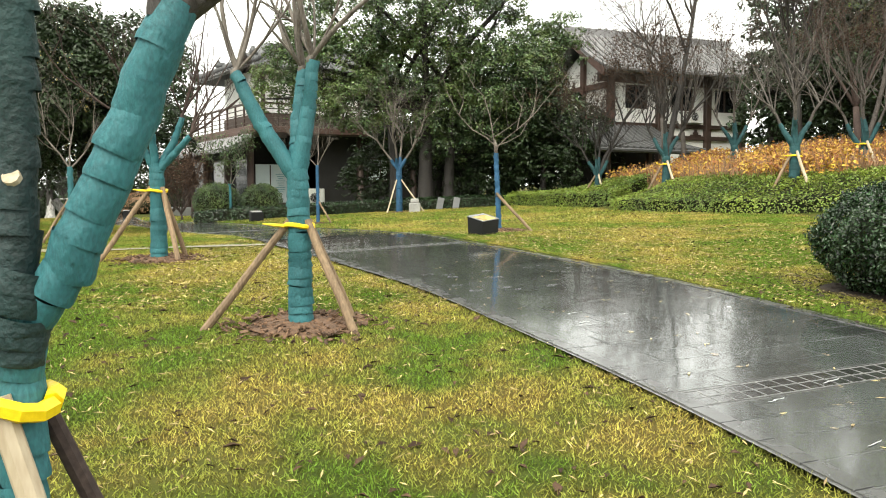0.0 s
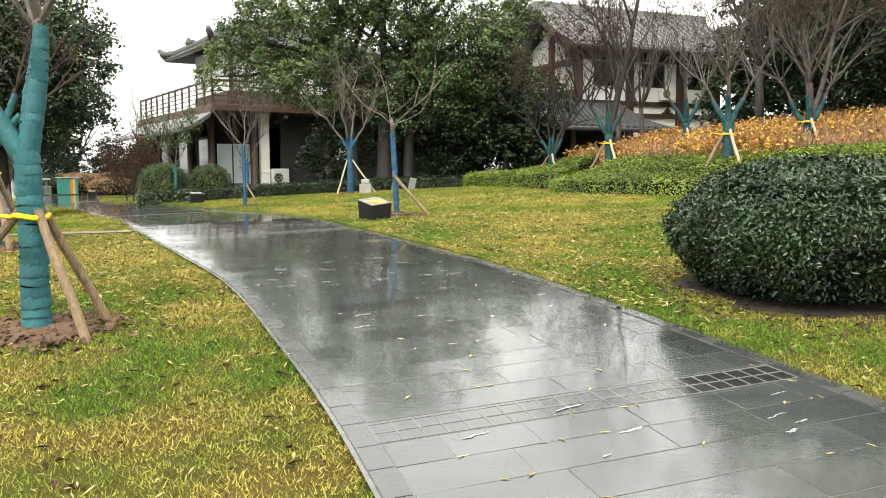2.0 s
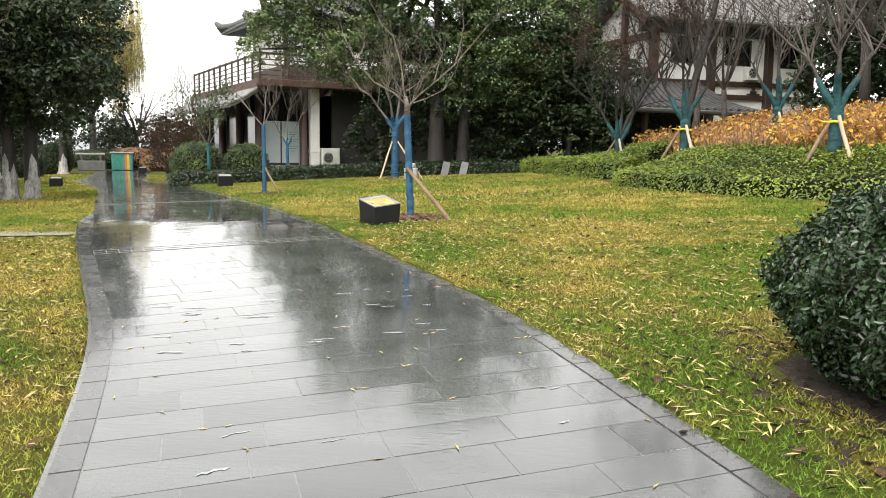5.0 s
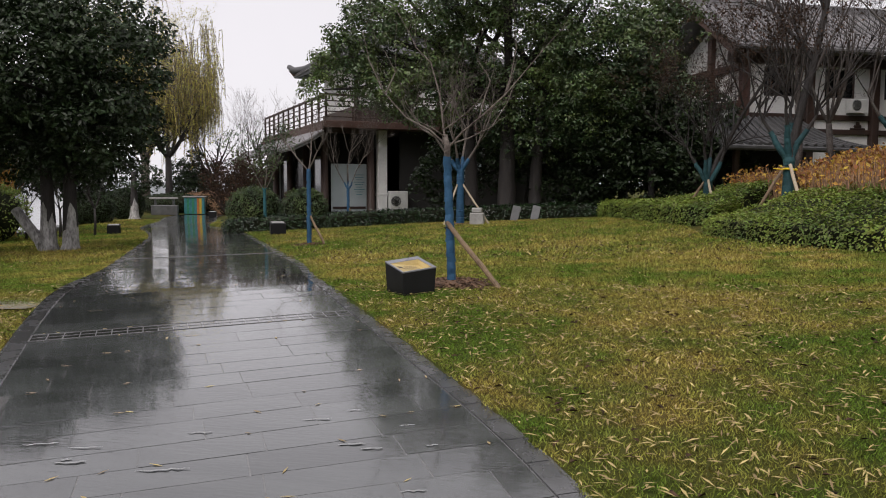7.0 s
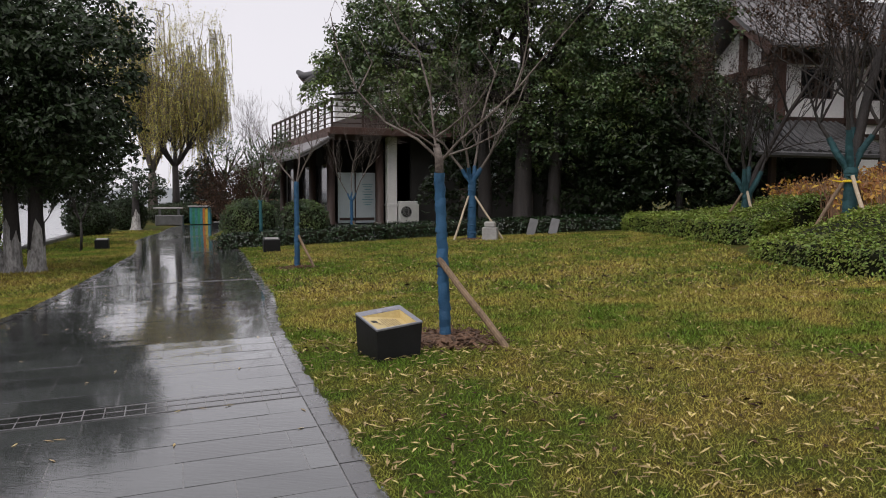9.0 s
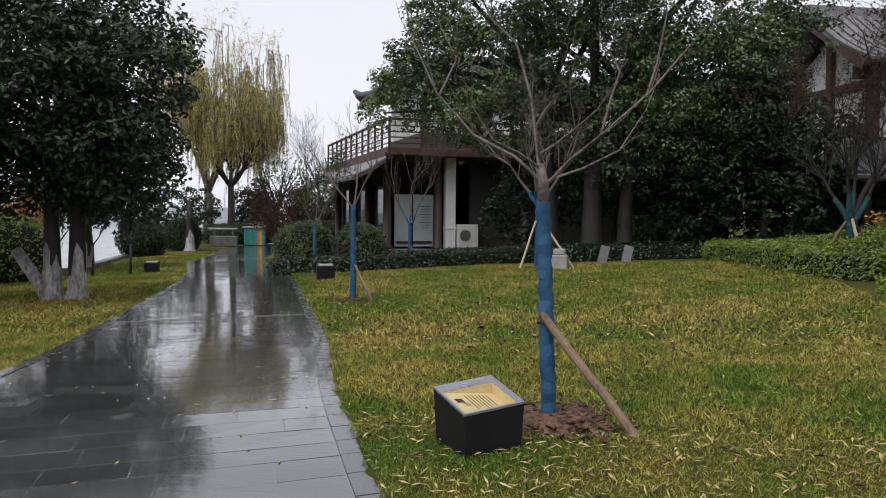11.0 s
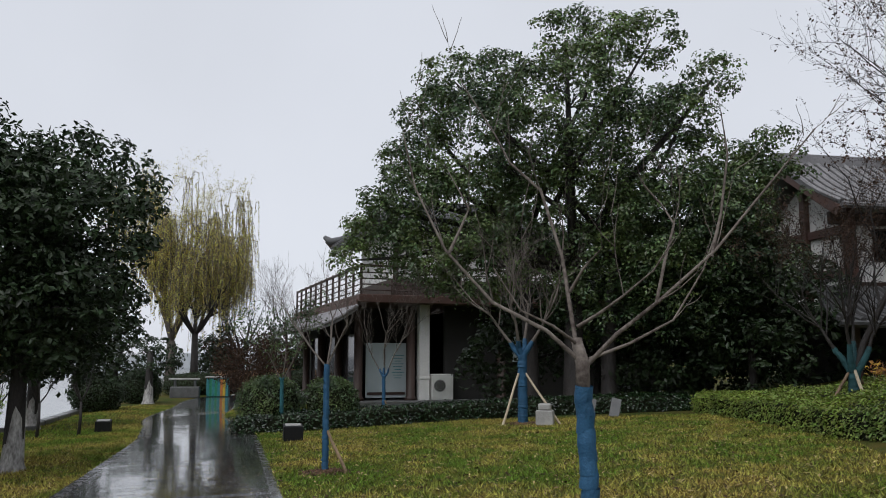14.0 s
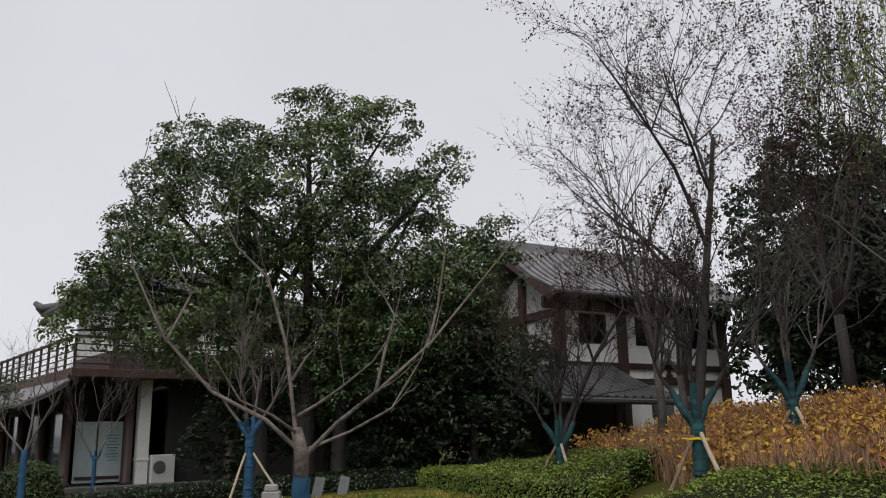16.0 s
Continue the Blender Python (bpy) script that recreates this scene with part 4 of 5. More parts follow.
def weeping_willow(x, y, h, w, seed, label, leaf_mat=M_LEAFY, strands=420, name="tree", leaf=0.16, whip=1.6):
    rng, nr = random.Random(seed), np.random.default_rng(seed)
    tree = thing(name, label, "willow", pose(x, y, height(x, y)))
    g, ends = Geo(), []
    g.tube([(0, 0, -0.2), (0.1, 0, h * 0.12), (0.0, 0.1, h * 0.3)], [0.34, 0.26, 0.2], 9)
    part("trunk", g, M_BARKD, tree, "", True)
    g = Geo()
    for _ in range(8):
        a = rng.uniform(0, 6.28)
        grow(g, (0, 0.1, h * 0.28), (math.cos(a) * 0.1 * w, math.sin(a) * 0.1 * w, 1), h * rng.uniform(0.3, 0.46), 0.13, 3, rng, 0.18, 0.14, (3, 4), 0.66, 5, ends, 0.75)
    part("bough", g, M_BARKD, tree, "", True)
    ps, ns = [], []
    tw = Geo()
    for _ in range(strands):
        p, _d = ends[rng.randrange(len(ends))]
        ln = min(rng.uniform(0.05, 0.24) * h, p[2] - 0.12 * h)
        ox, oy = rng.uniform(-0.5, 0.5) * w * 0.09, rng.uniform(-0.5, 0.5) * w * 0.09
        pts = [Vector(p), Vector(p) + Vector((ox * 0.6, oy * 0.6, 0.1)), Vector(p) + Vector((ox, oy, -ln * 0.4)), Vector(p) + Vector((ox * 1.1, oy * 1.1, -ln))]
        tw.tube(pts, [0.012 * whip, 0.01 * whip, 0.008 * whip, 0.005 * whip], 3, cap=False)
        for k in range(int(ln / 0.13)):
            q = pts[1].lerp(pts[3], k * 0.13 / ln) + Vector((rng.uniform(-0.06, 0.06), rng.uniform(-0.06, 0.06), 0))
            ps.append(tuple(q))
            ns.append((rng.uniform(-1, 1), rng.uniform(-1, 1), 0.2))
    part("twig_curtain", tw, M_BARK, tree, "hanging whip-like twigs", True)
    part("leaves", leaf_mesh("leaves", np.array(ps), np.array(ns), leaf, leaf * 0.3, nr), leaf_mat, tree, "sparse yellowing leaves")


weeping_willow(-28.2, 61.0, 13.6, 12.0, 90, "yellowing weeping willow on the lake shore", strands=2400, leaf=0.22)
weeping_willow(16.6, 27.0, 12.5, 10, 92, "tall willow with thin green-yellow leaves on the bank", M_LEAFH, 750, whip=0.8)


def bare_tree(x, y, h, r, seed, label, depth=4, bark=M_BARKR, spread=0.6, leaves=0, leaf_mat=None, name="tree", forks=5, low=0.25, category="bare tree"):
    rng, nr = random.Random(seed), np.random.default_rng(seed)
    tree = thing(name, label, category, pose(x, y, height(x, y)))
    g = Geo()
    g.tube([(0, 0, -0.2), (0.05, 0, h * low * 0.5), (0.0, 0.05, h * low)], [r * 1.3, r, r * 0.85], 8)
    part("trunk", g, bark, tree, "", True)
    g, ends = Geo(), []
    for k in range(forks):
        a = 6.28 * k / forks + rng.uniform(-0.4, 0.4)
        grow(g, (0, 0.05, h * low), (math.cos(a) * spread, math.sin(a) * spread, 1), h * rng.uniform(0.3, 0.42), r * 0.55, depth, rng, 0.2, 0.14, (3, 4), 0.64, 5, ends, 0.6)
    part("branchwork", g, bark, tree, "fine bare winter branches", True)
    if leaves:
        e = np.array([p for p, _ in ends])
        ps = e[nr.integers(0, len(e), leaves)] + nr.normal(size=(leaves, 3)) * 0.12
        part("leaves", leaf_mesh("leaves", ps, nr.normal(size=(leaves, 3)), 0.09, 0.05, nr), leaf_mat, tree, "last withered leaves")
    return tree


bare_tree(12.4, 29.0, 10.0, 0.15, 100, "tall dark-branched tree with a few withered leaves on the bank", 4, M_BARKD, 0.4, 9000, M_FALLB)
bare_tree(-31.8, 64.0, 17.5, 0.34, 91, "tall pale half-bare tree on the lake shore", 4, M_BARK, 0.45, 14000, M_LEAFY, low=0.2)
bare_tree(7.4, 27.8, 9.0, 0.09, 101, "slim bare tree before the white building", 3, M_BARKG, 0.35)
bare_tree(8.6, 29.6, 6.5, 0.09, 102, "bare reddish tree in front of the white building", 3, M_BARKG, 0.6)
bare_tree(14.0, 22.5, 8.0, 0.13, 104, "leaning bare tree on the shrub bank", 4, M_BARKR, 0.45, 1500, M_LEAFH)
bare_tree(11.5, 23.0, 7.0, 0.1, 105, "bare tree on the shrub bank", 3, M_BARKR, 0.5)
bare_tree(-12.8, 42.0, 6.5, 0.1, 106, "bare twiggy tree beside the pavilion", 4, M_BARKR, 0.7)
bare_tree(-27.5, 66.5, 9.0, 0.2, 107, "bare tree at the water's edge", 3, M_BARKD, 0.6)
bare_tree(-11.3, 35.4, 3.6, 0.05, 108, "dense brown twiggy shrub behind the round bushes", 3, M_BARKR, 0.75, 2600, M_FALLB, forks=9, low=0.08, category="shrub")
bare_tree(-12.6, 38.0, 3.4, 0.05, 109, "dense brown twiggy shrub beside the pavilion", 3, M_BARKR, 0.75, 2000, M_FALLB, forks=8, low=0.08, category="shrub")
for k, (x, y) in enumerate([(-15.9, 29.8), (-15.1, 30.4), (-14.15, 30.9)]):
    bare_tree(x, y, 2.1, 0.04, 110 + k, "small bare multi-stemmed shrub by the lake", 2, M_BARKD, 0.7, low=0.45, category="shrub")
CONIFER = [(0.0, 6.5, 1.6), (0.8, 5.0, 1.9), (-0.8, 4.8, 1.9), (0.2, 3.2, 2.3), (-1.4, 2.6, 1.8), (1.5, 2.4, 1.8), (0.0, 1.4, 2.0)]
for k, (x, y, s) in enumerate([(16.5, 27.5, 1.0), (18.0, 22.5, 1.1), (21.0, 30.0, 1.3), (16.8, 33.0, 1.0), (13.7, 34.4, 0.6), (20.0, 18.0, 1.2), (17.0, 36.0, 1.3), (20.0, 41.0, 1.5), (25.0, 34.0, 1.5), (27.0, 46.0, 1.4), (3.6, 43.0, 1.0), (6.0, 47.0, 1.2), (0.0, 48.5, 1.2), (-32.0, 58.0, 0.7), (-17.5, 58.0, 0.6), (-15.0, 62.0, 0.6), (-20.5, 62.5, 0.6), (-27.4, 65.0, 0.55), (-23.0, 68.0, 0.5), (-30.2, 68.0, 0.6), (-25.4, 67.5, 0.58)]):
    leafy_tree(x, y, "dense dark-green evergreen tree behind the bank", [(0.0, 0, 3.0, 0.2)], [(a * s, b * s, c * s, d * s) for a, b, c, d in spread_lobes(CONIFER, 3.0, LR)], 120 + k, 0.24, M_LEAFD, 15, 26, 0.26, category="evergreen tree", group="background evergreens")


# ---- bushes, hedges, shrub bank ----
def round_bush(x, y, rx, h, seed, label, leaf=0.06, n=9000, leaf_mat=M_LEAFB):
    rng = np.random.default_rng(seed)
    bush = thing("bush", label, "bush", pose(x, y, height(x, y)), "clipped round bushes")
    g = Geo()
    # Solid hull whose dark colour stands in for shade between the leaves.
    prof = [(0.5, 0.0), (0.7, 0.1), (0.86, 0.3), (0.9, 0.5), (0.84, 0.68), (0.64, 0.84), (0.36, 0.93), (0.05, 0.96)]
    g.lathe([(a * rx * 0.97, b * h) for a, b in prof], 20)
    part("core", g, M_CORE, bush, "dark hull with the shade inside the foliage painted in", True)
    u, w = rng.uniform(0.02, 1, n), rng.uniform(0, 2 * np.pi, n)
    zz = np.concatenate([u[: n * 3 // 4], np.sqrt(u[n * 3 // 4:])])
    pr = np.interp(zz, [0, 0.1, 0.3, 0.5, 0.68, 0.84, 0.94, 1.0], [0.66, 0.8, 0.95, 1.0, 0.94, 0.74, 0.48, 0.05])
    top = rng.random(n) < 0.3
    rr = np.sqrt(rng.random(n)) * 0.8
    pr = np.where(top, rr, pr)
    zz = np.where(top, np.interp(rr, [0, 0.45, 0.75], [1.0, 0.95, 0.84]), zz)
    lump = 1 + 0.035 * np.sin(5 * w + 3 * zz) + 0.03 * np.sin(11 * w - 7 * zz) + rng.normal(size=n) * 0.034
    pos = np.stack([pr * rx * np.cos(w) * lump, pr * rx * np.sin(w) * lump, zz * h * (1 + (lump - 1) * 0.7)], 1)
    nrm = np.stack([pr * np.cos(w), pr * np.sin(w), (zz - 0.35) * 1.1], 1) + rng.normal(size=(n, 3)) * 0.85 + np.array([0, 0, 0.35])
    part("foliage", leaf_mesh("foliage", pos, nrm, leaf * 1.05, leaf * 0.46, rng), leaf_mat, bush, "small glossy dark-green leaves")
    if n > 30000:
        mulch(bush, rx * 1.12, random.Random(seed), 700, "dark bare soil with fallen brown leaves", M_EARTH, 0.3)
    return bush


round_bush(5.1, 8.15, 1.23, 1.13, 200, "large clipped round evergreen bush with glossy leaves at the path", 0.046, 66000)
round_bush(-8.65, 31.5, 0.88, 1.4, 201, "clipped round bush beside the pavilion", 0.08, 7000, M_LEAFC)
round_bush(-7.0, 31.8, 0.75, 1.3, 202, "clipped round bush beside the pavilion", 0.08, 5000, M_LEAFC)
for k, (x, y, r, h) in enumerate([(-21.6, 41.9, 1.1, 1.55), (-23.4, 47.8, 1.0, 1.6), (-18.8, 60.0, 2.0, 1.6)]):
    round_bush(x, y, r, h, 203 + k, "large dark clipped bush near the lake", 0.12, 5000, M_LEAFD)
round_bush(-16.6, 28.2, 1.7, 1.9, 209, "clipped green bush near the lake", 0.1, 4000, M_LEAFH)
round_bush(-20.0, 55.0, 1.6, 1.1, 210, "brownish low bush near the stall", 0.1, 3000, M_STEMO)
round_bush(-22.5, 63.0, 2.4, 1.5, 211, "reddish shrub on the shore", 0.12, 4000, M_STEMO)
round_bush(-26.0, 57.6, 2.2, 1.3, 212, "brownish clipped shrub behind the stone bench", 0.12, 4000, M_LEAFD)
round_bush(-24.6, 60.0, 2.0, 1.4, 213, "russet shrub behind the stall", 0.12, 4000, M_STEMO)


def reeds(x, y, n, rx, h, seed, label):
    """A clump of tall orange winter reeds."""
    rng = np.random.default_rng(seed)
    clump = thing("reeds", label, "reeds", pose(x, y, height(x, y)), kind="stuff")
    g = Geo()
    for _ in range(n):
        a, q = rng.uniform(0, 6.28), rx * math.sqrt(rng.random())
        px, py, hh = q * math.cos(a), q * math.sin(a), h * rng.uniform(0.6, 1.1)
        g.tube([(px, py, -0.1), (px + rng.normal() * 0.08, py + rng.normal() * 0.08, hh * 0.6), (px + rng.normal() * 0.25, py + rng.normal() * 0.25, hh)], [0.016, 0.013, 0.005], 3, cap=False)
    tagged(part("reed_blades", g, M_LEAFO, clump), kind="stuff")


reeds(-18.2, 30.0, 600, 1.4, 2.6, 240, "clump of orange winter reeds on the lake shore")


def low_hedge(front, width, h, seed, label, leaf_mat=M_LEAFH, leaf=0.06, density=420):
    """A low clipped band of ground cover along a curve, seen from its front edge."""
    rng = np.random.default_rng(seed)
    line = spline(front, 0.35)
    hedge = thing("hedge", label, "hedge", pose(0, 0, 0), "low clipped hedges")
    g = Geo()
    ps, ns = [], []
    for i, p in enumerate(line):
        a, b = line[max(i - 1, 0)], line[min(i + 1, len(line) - 1)]
        d = (b - a).normalized()
        n = Vector((-d.y, d.x))
        e = min(1.0, 0.35 + 0.35 * min(i, len(line) - 1 - i))
        for s, z in ((0.06, -0.1), (0.03, h * 0.8), (0.25, h * 0.93), (width * e * 0.5, h * 0.97), (width * e - 0.1, h * 0.9), (width * e, -0.1)):
            q = p + n * s
            g.v.append((q.x, q.y, height(q.x, q.y) + z * (0.75 + 0.25 * e)))
        if i:
            k = 6 * i
            g.f += [(k - 6 + j, k - 5 + j, k + 1 + j, k + j) for j in range(5)]
        m = int(density * 0.75 * (width * e + h)) * (3 if i in (0, 1, len(line) - 2, len(line) - 1) else 1)
        for _ in range(m):
            t = rng.uniform(0, width * e + h)
            along = rng.uniform(-0.2, 0.2)
            if t < h:
                q, z, nn = p + d * along, t, -n
            else:
                q, z, nn = p + n * (t - h) + d * along, h * (1 + 0.08 * math.sin(q_phase(p, t))), Vector((0, 0))
            if i in (0, 1, len(line) - 2, len(line) - 1) and rng.random() < 0.6:
                q, z = p + n * rng.uniform(0, width * e) + d * (0.25 if i > 1 else -0.25) * rng.random(), h * rng.random()
            ps.append((q.x + rng.normal() * 0.03, q.y + rng.normal() * 0.03, height(q.x, q.y) + z * (0.75 + 0.25 * e) + rng.normal() * 0.03))
            ns.append((nn.x + rng.normal() * 0.4, nn.y + rng.normal() * 0.4, 0.9 + rng.normal() * 0.35))
    # Hull under the leaves, painted dark in place of inner shade.
    part("core", g, M_CORE, hedge, "dark hull with the shade inside the foliage painted in")
    part("foliage", leaf_mesh("foliage", np.array(ps), np.array(ns), leaf, leaf * 0.55, rng), leaf_mat, hedge, "small green leaves")


def q_phase(p, t):
    return p.x * 2.1 + p.y * 1.7 + t * 3.0


low_hedge([(4.55, 22.0), (4.75, 20.6), (5.2, 19.0), (6.0, 17.6), (7.0, 16.6), (8.4, 15.9), (10.5, 15.4), (13.5, 15.0)], 2.3, 0.34, 220, "low clipped bright-green hedge at the foot of the bank")
low_hedge([(2.6, 34.0), (3.3, 31.0), (3.9, 28.4), (4.4, 26.0), (5.0, 24.2)], 2.2, 0.5, 221, "low clipped green hedge curving round the bank", density=300, leaf=0.075)
low_hedge([(-9.0, 30.2), (-7.4, 30.2), (-5.0, 31.8), (-2.6, 33.6), (0.0, 34.2), (2.6, 34.6)], 1.3, 0.45, 222, "low dark hedge in front of the pavilion", M_LEAFB, 0.08, 220)


def shrub_bank():
    """Orange and russet shrubs, too many to count, over the bank."""
    rng = np.random.default_rng(230)
    bank = thing("shrub_bank", "dense bed of russet-stemmed shrubs with orange and yellow leaves", "shrub bed", pose(0, 0, 0), kind="stuff")
    ps, ns, stems = [], [], Geo()
    n = 0
    while n < 14000:
        x, y = rng.uniform(5.6, 22), rng.uniform(17.5, 32)
        d = x - bank_front(y)
        if d < 1.9 or d > 14 or (y > 31 and x > 6) or rng.random() > 1.15 - d * 0.06:
            continue
        n += 1
        z, hh = height(x, y), rng.uniform(0.45, 0.85) * (0.7 + 0.3 * math.sin(x * 0.9 + y * 0.7) ** 2)
        lx, ly = rng.normal() * 0.12, rng.normal() * 0.12
        stems.tube([(x, y, z - 0.05), (x + lx * 0.4, y + ly * 0.4, z + hh * 0.5), (x + lx, y + ly, z + hh)], [0.012, 0.01, 0.005], 3, cap=False)
        yel = noise.noise((x * 0.45, y * 0.45, 3)) + rng.normal() * 0.12
        for _ in range(4 if yel > 0.12 else rng.integers(0, 2)):
            t = rng.uniform(0.72, 1.1)
            ps.append((x + lx * t + rng.normal() * 0.1, y + ly * t + rng.normal() * 0.1, z + hh * t))
            ns.append((rng.normal() * 0.6, rng.normal() * 0.6 - 0.3, 0.6))
    tagged(part("stems", stems, M_STEMO, bank, "thin russet stems"), kind="stuff")
    tagged(part("leaves", leaf_mesh("leaves", np.array(ps), np.array(ns), 0.11, 0.065, rng), M_LEAFO, bank, "orange and yellow leaves"), kind="stuff")


shrub_bank()


# ---- buildings ----
def tiled_roof(parent, a, b, c, d, rows, curve=0.12, label="grey clay roof tiles", name="roof", thick=0.12, tile=M_ROOF):
    """A sloping roof of ribbed tiles between an eave (a to b) and a ridge (d to c), sagging a little as such roofs do."""
    a, b, c, d = (Vector(p) for p in (a, b, c, d))
    n = 10
    up = (b - a).cross(d - a).normalized()
    up = up if up.z > 0 else -up

    def at(s, t):
        p = a.lerp(b, s).lerp(d.lerp(c, s), t)
        return p - Vector((0, 0, curve * math.sin(math.pi * t)))

    g = Geo()
    cols = 12
    for i in range(cols + 1):
        for j in range(n + 1):
            g.v.append(tuple(at(i / cols, j / n)))
    k0 = len(g.v)
    for i in range(cols + 1):
        for j in range(n + 1):
            g.v.append(tuple(at(i / cols, j / n) - Vector((0, 0, thick))))
    m = n + 1
    for i in range(cols):
        for j in range(n):
            q = i * m + j
            g.f += [(q, q + m, q + m + 1, q + 1), (k0 + q, k0 + q + 1, k0 + q + m + 1, k0 + q + m)]
    for i in range(cols):
        g.f.append((i * m, k0 + i * m, k0 + i * m + m, i * m + m))
    for j in range(n):
        g.f += [(j, j + 1, k0 + j + 1, k0 + j), (cols * m + j, k0 + cols * m + j, k0 + cols * m + j + 1, cols * m + j + 1)]
    roof = part(name, g, tile, parent, label)
    rib = Geo()
    for i in range(rows + 1):
        s = i / rows
        rib.tube([at(s, t / 6) + up * 0.03 for t in range(7)], 0.06, 6)
    part("tile_ribs", rib, tile, roof, "rows of round cover tiles")
    eave = Geo()
    eave.tube([at(s / 8, -0.005) - Vector((0, 0, 0.04)) for s in range(9)], 0.06, 6)
    part("eave_edge", eave, tile, roof)
    return roof


def bar(p, q, w, h):
    """A timber from p to q with an upright section."""
    p, q = Vector(p), Vector(q)
    d = q - p
    rot = d.to_track_quat("X", "Z").to_matrix()
    return Geo().box((d.length, w, h), (p + q) / 2, rot, 0.012)


def ac_unit(parent, m, label="white outdoor air-conditioner unit", h=0.56):
    ac = thing("air_conditioner", label, "air conditioner", m)
    part("casing", Geo().box((0.8, 0.3, h), (0, 0, h / 2), None, 0.02), M_ACW, ac)
    g = Geo()
    for r in (0.08, 0.14, 0.2):
        g.tube([(-0.12 + r * math.cos(i * math.pi / 8), -0.165, h * 0.55 + r * math.sin(i * math.pi / 8)) for i in range(17)], 0.006, 4)
    part("grille", g, M_ACW, ac, "round fan guard")
    g = Geo().lathe([(0.22, 0), (0.22, 0.006)], 20)
    part("fan_opening", g, M_BLACK, ac, "dark fan opening", m=pose(-0.12, -0.151, h * 0.55, 90, 0, 0))
    return ac


def hill_house():
    """White house with dark posts on the bank; local x runs along its front."""
    ang = 25
    base = pose(8.1, 39.6, -1.28, 0, 0, ang) @ Matrix.Scale(1.42, 4)
    house = thing("house", "white plastered house with dark posts and a grey tiled roof", "house", base)
    z0, z1, L, D = 1.6, 6.1, 5.75, 2.6
    wins = [(0.55, 1.5), (2.5, 3.5), (4.5, 5.5)]
    zb, zt = 4.85, 5.65
    xs = [0] + [v for w in wins for v in w] + [L]
    for i in range(len(xs) - 1):
        x0, x1 = xs[i], xs[i + 1]
        for za, zc in ([(z0, z1)] if i % 2 == 0 else [(z0, zb), (zt, z1)]):
            part("wall_panel", Geo().box((x1 - x0, 0.2, zc - za), ((x0 + x1) / 2, 0.1, (za + zc) / 2)), M_WALL, house, "white plaster wall")
    side = Geo().box((0.2, D, z1 - z0), (-0.1, D / 2 + 0.2, (z0 + z1) / 2)).box((0.2, D, z1 - z0), (L + 0.1, D / 2 + 0.2, (z0 + z1) / 2)).box((L, 0.2, z1 - z0), (L / 2, D + 0.3, (z0 + z1) / 2))
    k = len(side.v)
    side.v += [(-0.2, 0, z1), (-0.2, D + 0.3, z1), (-0.2, D / 2, 6.95), (0, 0, z1), (0, D + 0.3, z1), (0, D / 2, 6.95)]
    side.f += [(k, k + 1, k + 2), (k + 3, k + 5, k + 4), (k, k + 2, k + 5, k + 3), (k + 1, k + 4, k + 5, k + 2)]
    part("side_wall", side, M_WALL, house, "white plaster gable and side walls")
    for x in (-0.1, 1.95, 4.1, L):
        part("post", bar((x, -0.06, z0), (x, -0.06, z1), 0.2, 0.24), M_DARKW if x > 0 else M_REDW, house, "dark timber post")
    for z in (4.3, 3.9):
        part("rail", bar((0.1, -0.035, z), (L - 0.1, -0.035, z), 0.08, 0.15), M_DARKW, house, "dark horizontal timber")
    part("beam", bar((-0.6, -0.05, z1 - 0.25), (L + 0.4, -0.05, z1 - 0.25), 0.14, 0.3), M_DARKW, house, "dark eave beam")
    for z in (5.6, 4.6):
        part("beam", bar((-0.22, 0.0, z), (-0.22, D, z), 0.12, 0.2), M_REDW, house, "dark gable beam")
    part("post", bar((-0.24, D / 2, z0), (-0.24, D / 2, 6.8), 0.2, 0.2), M_REDW, house, "dark timber post")
    part("bracket", Geo().box((0.5, 0.06, 0.06), (3.6, -0.04, 4.0), None, 0.02).box((0.26, 0.06, 0.1), (3.6, -0.04, 4.07), None, 0.03).box((0.12, 0.06, 0.1), (3.6, -0.04, 4.15), None, 0.02), M_DARKW, house, "small carved bracket between rails")
    for x0, x1 in wins:
        win = part("window", Geo().box((x1 - x0, 0.03, zt - zb), ((x0 + x1) / 2, 0.12, (zb + zt) / 2)), M_GLASS, house, "dark glass window")
        fr = Geo()
        for p, q in (((x0, zb), (x1, zb)), ((x0, zt), (x1, zt)), ((x0, zb), (x0, zt)), ((x1, zb), (x1, zt)), (((x0 + x1) / 2, zb), ((x0 + x1) / 2, zt))):
            e = bar((p[0], 0.05, p[1]), (q[0], 0.05, q[1]), 0.06, 0.06)
            k = len(fr.v)
            fr.v += e.v
            fr.f += [[i + k for i in f] for f in e.f]
        part("window_frame", fr, M_DARKW, win, "dark timber frame")
    part("low_window", Geo().box((0.8, 0.03, 0.5), (3.3, -0.02, 3.2), None, 0.01), M_GLASS, house, "small dark low window")
    tiled_roof(house, (-0.8, -0.75, 6.08), (L + 0.8, -0.75, 6.08), (L + 0.5, D / 2, 7.47), (-0.9, D / 2, 7.47), 28)
    tiled_roof(house, (L + 0.9, D + 1.2, 5.95), (-0.9, D + 1.2, 5.95), (-0.9, D / 2, 7.47), (L + 0.5, D / 2, 7.47), 20)
    part("ridge", bar((-1.0, D / 2, 7.54), (L + 0.6, D / 2, 7.54), 0.24, 0.3), M_ROOF, house, "heavy ridge of stacked tiles")
    part("barge_board", bar((-0.82, -0.7, 5.88), (-0.82, D / 2, 7.2), 0.05, 0.25), M_REDW, house, "red-brown barge board")
